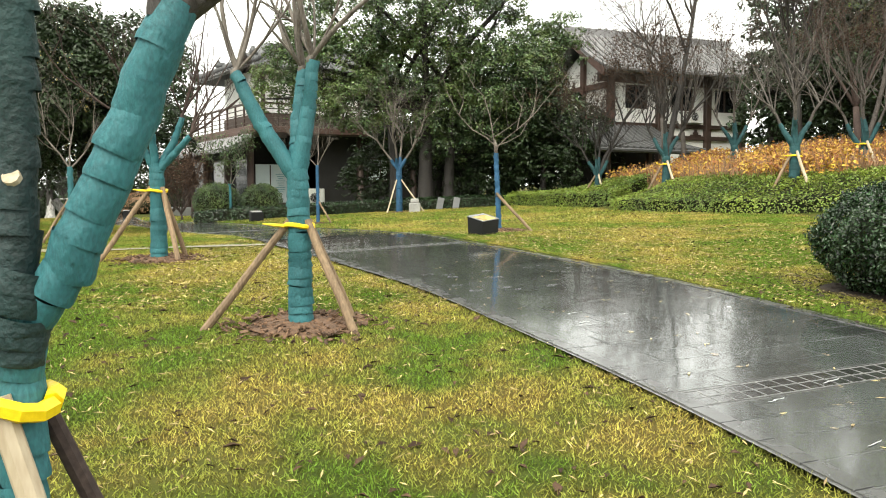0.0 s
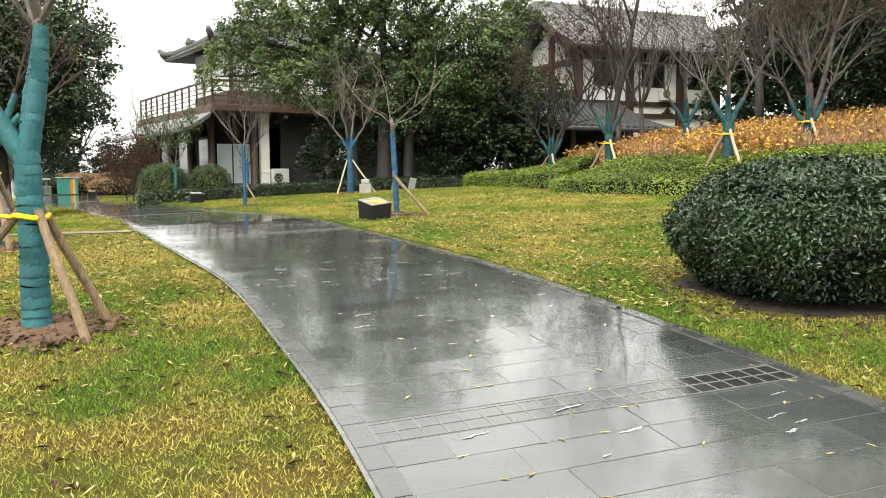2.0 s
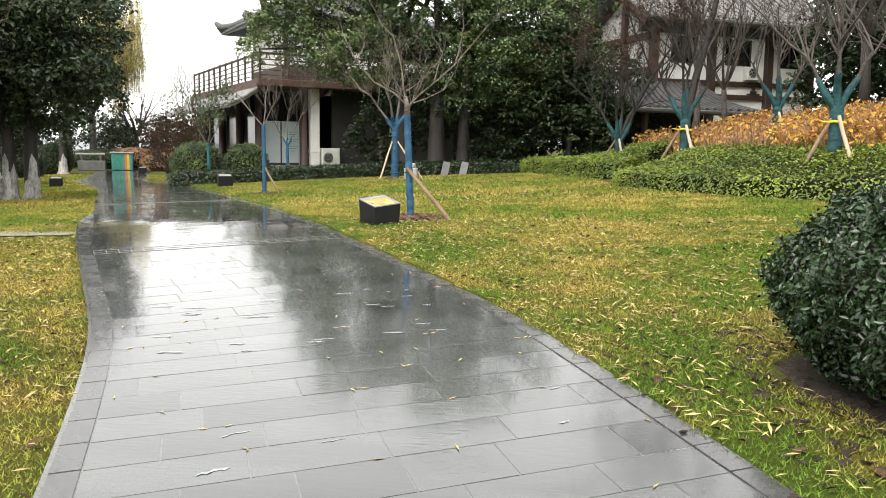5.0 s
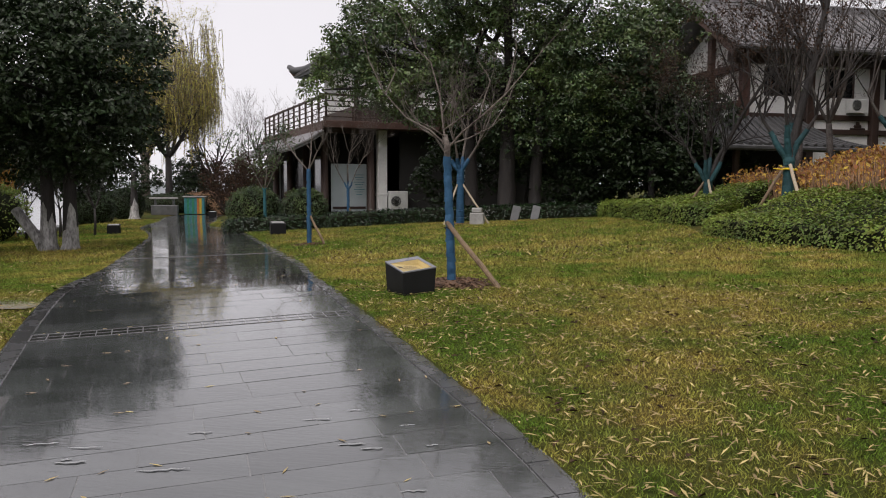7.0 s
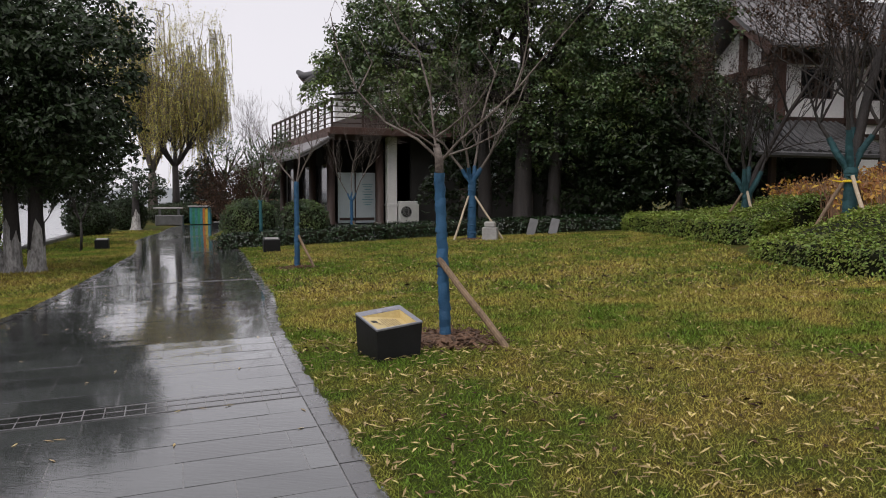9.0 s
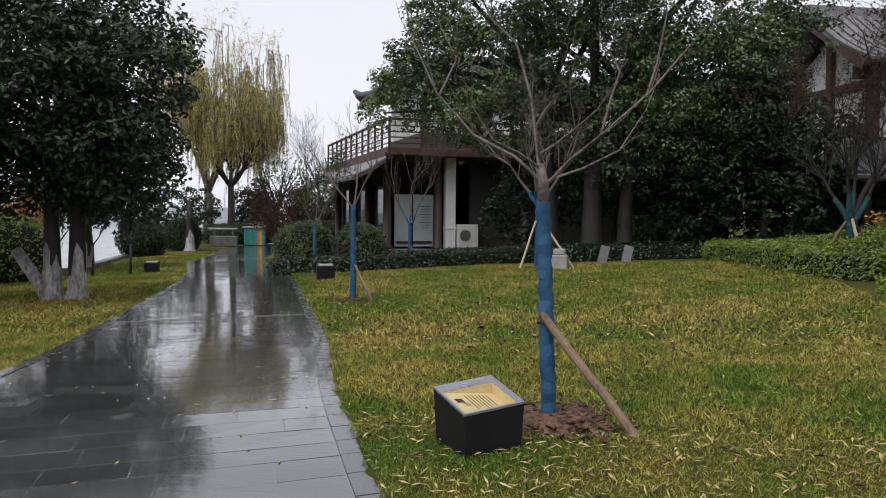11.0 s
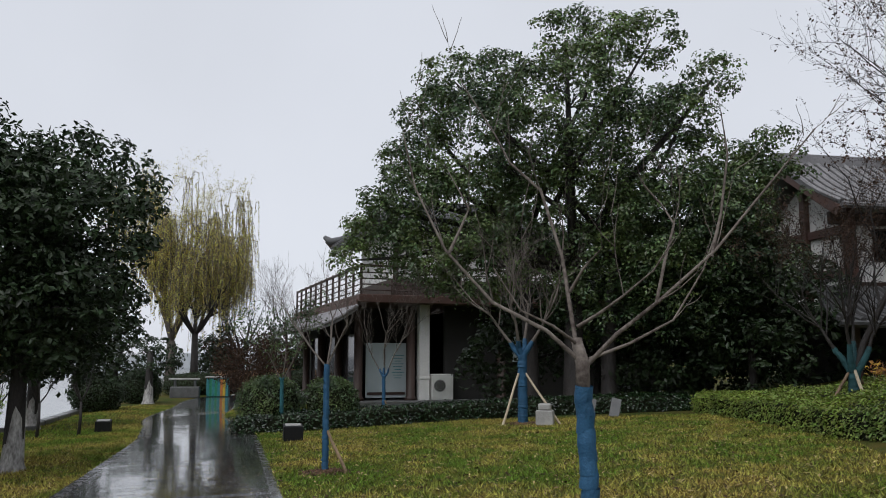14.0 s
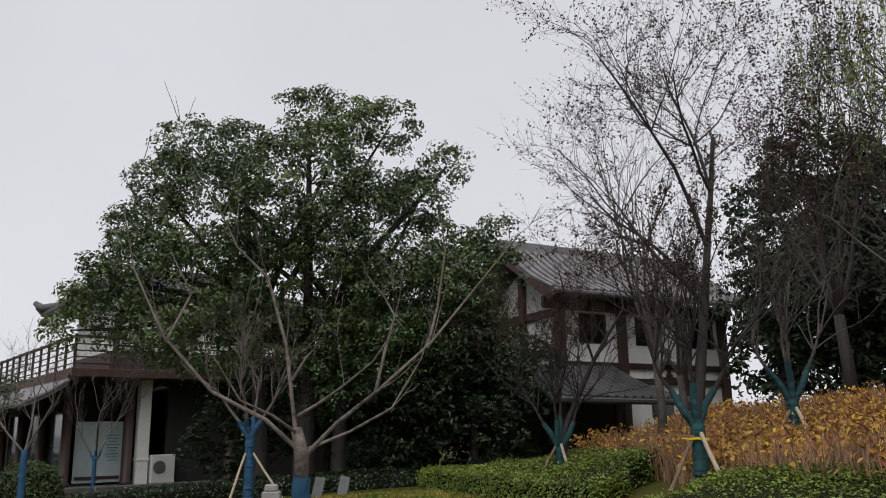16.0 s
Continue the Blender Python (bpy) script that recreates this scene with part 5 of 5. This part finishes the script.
    # lower porch
    for x in (-1.4, 0.2, 1.6):
        part("porch_post", bar((x, -1.7, 1.9), (x, -1.7, 3.5), 0.14, 0.14), M_DARKW, house, "dark porch post")
    tiled_roof(house, (-2.2, -2.3, 3.35), (2.0, -2.3, 3.3), (1.4, -0.2, 4.2), (-1.2, -0.2, 4.2), 16, 0.14, name="porch_roof", tile=M_ROOFD)
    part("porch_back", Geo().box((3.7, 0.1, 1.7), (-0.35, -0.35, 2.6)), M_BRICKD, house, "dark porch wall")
    ac_unit(house, base @ pose(3.45, -0.16, 4.42) @ Matrix.Scale(1 / 1.42, 4))
    return house


hill_house()


def pavilion():
    """Two-storey lakeside pavilion: local x runs along its front, local y along its lake side, away from the path."""
    C = Vector((-9.83, 41.7))
    ang = math.degrees(math.atan2(0.555, 0.832))
    base = pose(C.x, C.y, 0.49, 0, 0, ang) @ Matrix.Scale(1.14, 4)
    pav = thing("pavilion", "two-storey timber pavilion with balcony and upturned tiled eaves", "building", base)
    deck, W, Dp = 3.8, 13.0, 11.4
    part("plinth", Geo().box((W + 0.6, Dp + 0.6, 0.5), (W / 2 - 0.1, Dp / 2 - 0.1, 0.02), None, 0.03), M_GREYST, pav, "grey stone plinth")
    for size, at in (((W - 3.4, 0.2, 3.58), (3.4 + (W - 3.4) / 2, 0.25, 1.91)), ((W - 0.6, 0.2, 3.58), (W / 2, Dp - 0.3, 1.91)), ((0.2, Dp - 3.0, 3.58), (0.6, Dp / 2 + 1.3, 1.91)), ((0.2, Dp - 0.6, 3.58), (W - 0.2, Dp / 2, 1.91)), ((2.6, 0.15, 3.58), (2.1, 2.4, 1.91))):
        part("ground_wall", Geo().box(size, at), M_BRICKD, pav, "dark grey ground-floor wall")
    for x, y in ((0.15, 0.15), (2.08, 0.12), (0.15, 3.2), (0.15, 6.4), (0.15, 9.6), (5.6, 0.05), (8.6, 0.05)):
        part("post", Geo().lathe([(0.22, 0.25), (0.22, 0.36), (0.16, 0.4), (0.15, deck - 0.2)], 14, (x, y, 0)), M_DARKW, pav, "dark timber column", True)
    part("white_pier", Geo().box((0.38, 0.36, 3.58), (2.55, 0.12, 1.91), None, 0.015).box((0.42, 0.4, 0.1), (2.55, 0.12, 1.05), None, 0.01), M_WALL, pav, "white plastered pier")
    board = part("notice_board", Geo().box((1.5, 0.06, 1.95), (1.27, 0.5, 1.32), None, 0.01), M_BOARD, pav, "pale notice panels")
    part("panel_gap", Geo().box((0.05, 0.02, 1.9), (1.2, 0.455, 1.32)).box((1.4, 0.02, 0.1), (1.27, 0.455, 0.5)), M_DARKW, board, "dark strips")
    lines = Geo()
    for k in range(9):
        lines.box((0.45 - 0.1 * (k % 3), 0.012, 0.022), (1.7, 0.46, 1.85 - k * 0.1))
    part("text_lines", lines, M_TEALP, board, "rows of small unreadable text")
    part("side_panel", Geo().box((0.06, 2.0, 2.3), (0.3, 1.9, 1.5), None, 0.01).box((0.06, 2.2, 2.3), (0.3, 4.8, 1.5), None, 0.01).box((0.06, 2.2, 2.3), (0.3, 8.0, 1.5), None, 0.01), M_GLASS, pav, "dark glazed side panels between columns")
    win = part("window", Geo().box((1.1, 0.04, 1.0), (6.6, 0.12, 2.1)), M_BOARD, pav, "pale ground-floor window")
    part("window_frame", Geo().box((0.06, 0.06, 1.1), (6.05, 0.11, 2.1)).box((0.06, 0.06, 1.1), (7.15, 0.11, 2.1)).box((0.05, 0.06, 1.0), (6.75, 0.11, 2.1)).box((1.1, 0.06, 0.06), (6.6, 0.11, 2.63)).box((1.1, 0.06, 0.06), (6.6, 0.11, 1.57)), M_DARKW, win)
    # balcony deck, fascia, skirt roof
    part("balcony_deck", Geo().box((W + 0.6, Dp + 1.2, 0.28), (W / 2 + 0.2, Dp / 2 - 0.2, deck), None, 0.02), M_REDW, pav, "red-brown balcony deck")
    part("fascia", bar((-0.16, -0.8, deck - 0.2), (-0.16, Dp + 0.4, deck - 0.2), 0.06, 0.3), M_REDW, pav, "red-brown fascia board")
    tiled_roof(pav, (-1.35, -1.0, deck - 0.95), (-1.35, Dp + 0.4, deck - 0.95), (-0.13, Dp + 0.4, deck - 0.28), (-0.13, -0.8, deck - 0.28), 40, 0.05, "pale grey tiled skirt roof", "skirt_roof")
    rz = deck + 0.14

    def railing(p, q, n):
        p, q = Vector(p), Vector(q)
        rail = part("railing", bar(p + Vector((0, 0, 1.0)), q + Vector((0, 0, 1.0)), 0.09, 0.09), M_DARKW, pav, "dark timber balcony railing")
        for k in range(n + 1):
            u = p.lerp(q, k / n)
            part("baluster_post", bar(u, u + Vector((0, 0, 1.08)), 0.08, 0.08), M_DARKW, rail)
        for z in (0.15, 0.35, 0.55, 0.76):
            part("railing_bar", bar(p + Vector((0, 0, z)), q + Vector((0, 0, z)), 0.035, 0.045), M_DARKW, rail)

    railing((0.0, -0.7, rz), (0.0, Dp + 0.1, rz), 11)
    railing((0.0, -0.7, rz), (W, -0.7, rz), 11)
    # upper storey set back from the balcony
    u0, v0, h2 = 8.2, 3.9, 3.95
    part("upper_wall", Geo().box((W - v0, 6.0, h2), (v0 + (W - v0) / 2, u0 + 3.0, rz + h2 / 2)), M_WALL, pav, "white upper-storey walls")
    part("dado", Geo().box((W - v0 - 0.2, 0.12, 1.5), (v0 + (W - v0) / 2, u0 - 0.07, rz + 0.76), None, 0.01).box((0.12, 5.8, 1.5), (v0 - 0.07, u0 + 3.0, rz + 0.76), None, 0.01), M_DARKW, pav, "dark timber boarding along the upper wall")
    for x in (v0, v0 + 3, v0 + 6, v0 + 9):
        part("post", bar((x, u0 - 0.16, rz), (x, u0 - 0.16, rz + h2), 0.2, 0.2), M_DARKW, pav, "dark timber post")
    ez = rz + h2 - 0.1
    ridge_z = ez + 1.7
    a, b = (v0 - 1.4, u0 - 1.3, ez), (W + 1.2, u0 - 1.3, ez)
    c, d = (W - 1.5, u0 + 3.0, ridge_z), (v0 + 1.6, u0 + 3.0, ridge_z)
    e, f = (v0 - 1.4, u0 + 7.3, ez), (W + 1.2, u0 + 7.3, ez)
    tiled_roof(pav, a, b, c, d, 34, 0.25, name="upper_roof", tile=M_ROOFD)
    tiled_roof(pav, e, a, d, d, 20, 0.25, name="upper_roof", tile=M_ROOFD)
    tiled_roof(pav, f, e, d, c, 20, 0.25, name="upper_roof", tile=M_ROOFD)
    part("roof_ridge", bar((v0 + 1.4, u0 + 3.0, ridge_z + 0.12), (W - 1.4, u0 + 3.0, ridge_z + 0.12), 0.26, 0.42), M_ROOFD, pav, "stacked tile ridge")
    for corner in (a, e):
        hip = Geo()
        p, q = Vector(corner), Vector(d)
        out = (p - q).normalized()
        hip.tube([q + Vector((0, 0, 0.15)), q.lerp(p, 0.5) + Vector((0, 0, 0.0)), q.lerp(p, 0.85) + Vector((0, 0, 0.08)), p + Vector((0, 0, 0.3)), p + out * 0.5 + Vector((0, 0, 0.75))], [0.24, 0.23, 0.22, 0.22, 0.13], 8)
        hip.tube([q.lerp(p, 0.6) + Vector((0, 0, 0.2)), q.lerp(p, 0.68) + Vector((0, 0, 0.42)), q.lerp(p, 0.66) + Vector((0, 0, 0.62))], [0.22, 0.2, 0.12], 8)
        part("hip_ridge", hip, M_ROOFD, pav, "upturned hip ridge with an end ornament", True)
        part("rafter_tip", Geo().tube([p - out * 1.0 + Vector((0, 0, -0.2)), p + Vector((0, 0, 0.02)), p + out * 0.4 + Vector((0, 0, 0.45))], [0.1, 0.1, 0.06], 6), M_DARKW, pav, "dark upturned corner rafter")
    ac_unit(pav, base @ pose(3.2, -0.05, 0.27), "tall white outdoor air-conditioner unit on the plinth", 0.92)


pavilion()


# ---- sign box, lamps and loose things ----
def sign_box():
    """Black planter-like sign box with a sunken amber plate."""
    x, y = 0.68, 13.98
    box = thing("sign_box", "black metal sign box with a sunken amber plate on the lawn", "sign", pose(x, y, height(x, y) - 0.01, 0, 0, 42))
    s, h0, h1 = 0.38, 0.26, 0.34
    o = s / 2
    x0, x1, y0, y1 = -o + 0.013, o - 0.042, -o + 0.013, o - 0.085

    def top(px, py):
        return h0 + (h1 - h0) * (py / s + 0.5) + 0.1 * px

    def floor_z(px, py):
        return top(px, py) - 0.005 - 0.062 * (px - x0) / (x1 - x0)

    ring = [(-o, -o), (o, -o), (o, o), (-o, o)]
    inn = [(x0, y0), (x1, y0), (x1, y1), (x0, y1)]
    g = Geo()
    g.v += [(px * 0.92, py * 0.92, -0.03) for px, py in ring] + [(px, py, top(px, py) - 0.006) for px, py in ring]
    g.f += [(j, (j + 1) % 4, 4 + (j + 1) % 4, 4 + j) for j in range(4)] + [(3, 2, 1, 0)]
    part("body", g, M_BLACK, box, "black sheet-metal sides")
    g = Geo()
    e = o + 0.002
    out = [(-e, -e), (e, -e), (e, e), (-e, e)]
    g.v += [(px, py, top(px, py)) for px, py in out] + [(px, py, top(px, py)) for px, py in inn] + [(px, py, top(px, py) - 0.012) for px, py in out]
    for j in range(4):
        q = (j + 1) % 4
        g.f += [(j, q, 4 + q, 4 + j), (j, 8 + j, 8 + q, q)]
    part("rim", g, M_STEEL, box, "grey metal rim")
    g = Geo()
    g.v += [(px, py, top(px, py) - 0.001) for px, py in inn] + [(px, py, floor_z(px, py)) for px, py in inn]
    g.f += [(j, 4 + j, 4 + (j + 1) % 4, (j + 1) % 4) for j in range(4)] + [(4, 5, 6, 7)]
    plate = part("plate", g, M_PLATE, box, "sunken amber plate")

    def mark(geo, px, py, w, ln):
        k = len(geo.v)
        geo.v += [(a, c, floor_z(a, c) + 0.0015) for a, c in ((px, py), (px + w, py), (px + w, py + ln), (px, py + ln))]
        geo.f.append((k, k + 1, k + 2, k + 3))

    g = Geo()
    for n in range(7):
        ln = 0.19 - 0.025 * (n % 3)
        mark(g, -0.06 + n * 0.024, 0.07 - ln, 0.007, ln)
    for n in range(3):
        mark(g, -0.11 + n * 0.012, -0.08, 0.005, 0.05)
    part("text_lines", g, M_INK, plate, "small dark unreadable lines of text")
    g = Geo()
    mark(g, -0.145, -0.03, 0.05, 0.05)
    part("emblem", g, M_BARKD, plate, "small dark square emblem")
    g, rng = Geo(), random.Random(2)
    for n in range(3):
        pts = [(-0.04 + 0.022 * c, o - 0.025 - 0.017 * n + rng.uniform(-0.009, 0.009)) for c in range(9)]
        g.tube([(a, c, top(a, c) + 0.002) for a, c in pts], 0.0022, 4)
    part("scribble", g, M_CHALK, box, "white scribbled chalk marks")


sign_box()


def ground_lamp(x, y, turn, s=1.0):
    lamp = thing("ground_lamp", "small black box lamp standing on the grass edge", "lamp", pose(x, y, height(x, y), 0, 0, turn), "path box lamps")
    g = Geo().box((0.42 * s, 0.3 * s, 0.32 * s), (0, 0, 0.17 * s), None, 0.012)
    g.v = [(p[0], p[1], p[2] + (0.05 * s if p[2] > 0.2 * s and p[1] > 0 else 0)) for p in g.v]
    part("housing", g, M_BLACK, lamp)
    part("lens", Geo().box((0.34 * s, 0.2 * s, 0.012), (0, 0, 0.362 * s), Euler((math.atan2(0.05, 0.3), 0, 0)).to_matrix(), 0.004), M_STONE, lamp, "pale top lens")


for x, y, t in ((-6.3, 27.7, 30), (-14.0, 31.8, 25), (-19.2, 49.8, 20)):
    ground_lamp(x, y, t)

post = thing("meter_box", "small white box on the grass under the staked tree", "utility box", pose(-1.05, 30.5, height(-1.05, 30.5)))
part("casing", Geo().box((0.42, 0.3, 0.36), (0, 0, 0.18), None, 0.02), M_STONE, post)
part("lid", Geo().box((0.3, 0.26, 0.16), (0, 0, 0.44), None, 0.03), M_STONE, post)
for k, (x, y, a) in enumerate([(-0.1, 32.7, 22), (0.55, 32.8, 28)]):
    leaning = thing("leaning_slab", "pale slab leaning in the shade of the shrubs", "slab", pose(x, y, height(x, y), -a, 0, 10))
    part("slab", Geo().box((0.26, 0.04, 0.55), (0, 0, 0.26), Euler((0, 0.25, 0)).to_matrix(), 0.01), M_GREYST, leaning)


def stall():
    x, y = -23.0, 55.0
    st = thing("stall", "low stall with rainbow-striped side panels at the path's end", "stall", pose(x, y, height(x, y), 0, 0, 24))
    part("body", Geo().box((1.25, 1.1, 1.05), (0, 0, 0.56), None, 0.02), M_TEALP, st, "teal panelled body")
    for k, m in enumerate((M_TEALP, M_GRN, M_TEALP, M_GRN, M_TEALP, M_ORANGE, M_YEL, M_TEALP)):
        part("stripe", Geo().box((0.145, 0.04, 1.0), (-0.54 + k * 0.154, -0.57, 0.54), None, 0.01), m, st, "painted vertical stripe")
    part("counter", Geo().box((1.42, 1.3, 0.08), (0, 0, 1.14), None, 0.02), M_STONE, st, "pale flat top")
    bench = thing("bench", "grey stone bench with a raised back slab near the stall", "bench", pose(-24.2, 53.4, height(-24.2, 53.4), 0, 0, 24))
    part("base", Geo().box((1.6, 0.8, 0.62), (0, 0, 0.31), None, 0.03), M_GREYST, bench)
    part("back_slab", Geo().box((1.7, 0.5, 0.1), (-0.1, 0.3, 1.05), None, 0.02), M_STONE, bench, "pale top slab")
    for s in (-0.6, 0.5):
        part("support", Geo().box((0.12, 0.3, 0.42), (s, 0.3, 0.82), None, 0.01), M_GREYST, bench)


stall()

kerb_wall = Geo()
for i in range(16):
    y = 25 + i * 1.9
    x = -18.3 - 0.5 * abs(y - 33) + 0.4
    kerb_wall.box((0.35, 2.0, 0.3), (x, y, height(x, y) + 0.05), Euler((0, 0, 0.46 if y > 33 else -0.46)).to_matrix(), 0.03)
tagged(part("wall_shore", kerb_wall, M_GREYST), "low dark stone edging along the lake", "wall", kind="structure")


# ---- grass and fallen leaves ----
BEDS = [(5.1, 8.15, 1.14), (-1.2, 6.85, 0.45), (-3.85, 11.1, 0.4), (0.97, 14.6, 0.36)]


def lawn_spots(n, rng, x0, x1, y0, y1):
    out = []
    while len(out) < n:
        x, y = rng.uniform(x0, x1, 4096), rng.uniform(y0, y1, 4096)
        g = np.full(4096, 1e9)
        for q in LINE_NP[::2]:
            g = np.minimum(g, (x - q[0]) ** 2 + (y - q[1]) ** 2)
        for cx, cy, cr in BEDS:
            g = np.where((x - cx) ** 2 + (y - cy) ** 2 < cr * cr * (1 + 0.25 * np.sin(5 * np.arctan2(y - cy, x - cx))), 0, g)
        ok = (np.sqrt(g) > HALF + 0.005) & ~((y > 8) & (x > 4.5 + 0.08 * np.maximum(0, 22 - y) ** 2))
        out += list(zip(x[ok], y[ok]))
    return out[:n]


def blades():
    rng = np.random.default_rng(300)
    lawn = thing("grass", "short mown grass, green with straw-yellow patches", "grass", pose(0, 0, 0), kind="stuff")
    for n, area, ln in ((330000, (-5, 7, 1.2, 10), 0.042), (300000, (-6, 7, 10, 14.5), 0.036), (150000, (-9, 7, 14.5, 18), 0.06), (130000, (-14, 6, 18, 33), 0.09), (60000, (-22, -9, 24, 46), 0.11), (90000, (-15, -5, -7, 14.5), 0.05), (45000, (7, 15, -7, 9), 0.05), (90000, (-5, 7, -7, 1.2), 0.045)):
        xy = lawn_spots(n, rng, *area)
        p = np.array([(x, y, height(x, y) + 0.003) for x, y in xy])
        a = rng.uniform(0, 2 * np.pi, n)
        w = 0.0038 if area[3] < 15 else min(0.0045 + 0.001 * (area[3] - 10) / 4, 0.011)
        side = np.stack([np.cos(a), np.sin(a), np.zeros(n)], 1) * w
        tip = p + np.stack([rng.normal(size=n) * 0.55, rng.normal(size=n) * 0.55, rng.uniform(0.35, 1.0, n)], 1) * ln * rng.uniform(0.5, 1.0, (n, 1))
        v = np.stack([p - side, p + side, tip], 1).reshape(-1, 3)
        tagged(part("blades", tri_mesh("blades", v, np.arange(3 * n).reshape(-1, 3)), M_GRASS, lawn), kind="stuff")


blades()


def litter():
    rng = np.random.default_rng(310)
    fallen = thing("leaf_litter", "scattered fallen yellow willow leaves and dark curled leaves", "fallen leaves", pose(0, 0, 0), kind="stuff")
    for name, mt, n, ln, wd, fold, area in (("yellow_leaves", M_FALLY, 6000, 0.066, 0.011, 0.2, (-4, 7, 2, 20)), ("straw_leaves", M_FALLY, 5500, 0.078, 0.0135, 0.25, (-3.5, 6.5, 7.5, 14.5)), ("brown_leaves", M_FALLB, 2000, 0.065, 0.026, 0.4, (-5, 7, 2, 20)), ("curled_leaves", M_FALLB, 110, 0.11, 0.045, 0.3, (-4, 4, 2, 9)), ("far_leaves", M_FALLY, 4500, 0.09, 0.025, 0.2, (-12, 6, 17, 32)), ("far_brown_leaves", M_FALLB, 400, 0.1, 0.06, 0.3, (-5, 5, 17, 30))):
        xy = lawn_spots(n, rng, *area)
        p = np.array([(x, y, height(x, y) + (0.016 if mt is M_FALLB else 0.028)) for x, y in xy])
        nr = np.tile([0, 0, 1.0], (n, 1)) + rng.normal(size=(n, 3)) * 0.22
        tagged(part(name, leaf_mesh(name, p, nr, ln, wd, rng, fold), mt, fallen), kind="stuff")
    n = 340
    i = rng.integers(20, 110, n)
    s = rng.uniform(-HALF + 0.1, HALF - 0.1, n)
    p = np.array([tuple(on_path(int(a), float(b)) + Vector((0, 0, 0.004))) for a, b in zip(i, s)])
    tagged(part("path_leaves", leaf_mesh("path_leaves", p, np.tile([0, 0, 1.0], (n, 1)) + rng.normal(size=(n, 3)) * 0.05, 0.07, 0.014, rng, 0.05), M_FALLY, fallen), kind="stuff")


litter()

# ---- the slabs nearest the walk, one by one ----
for g in NEAR_SLABS:
    part("slab", g, M_TILE, path)
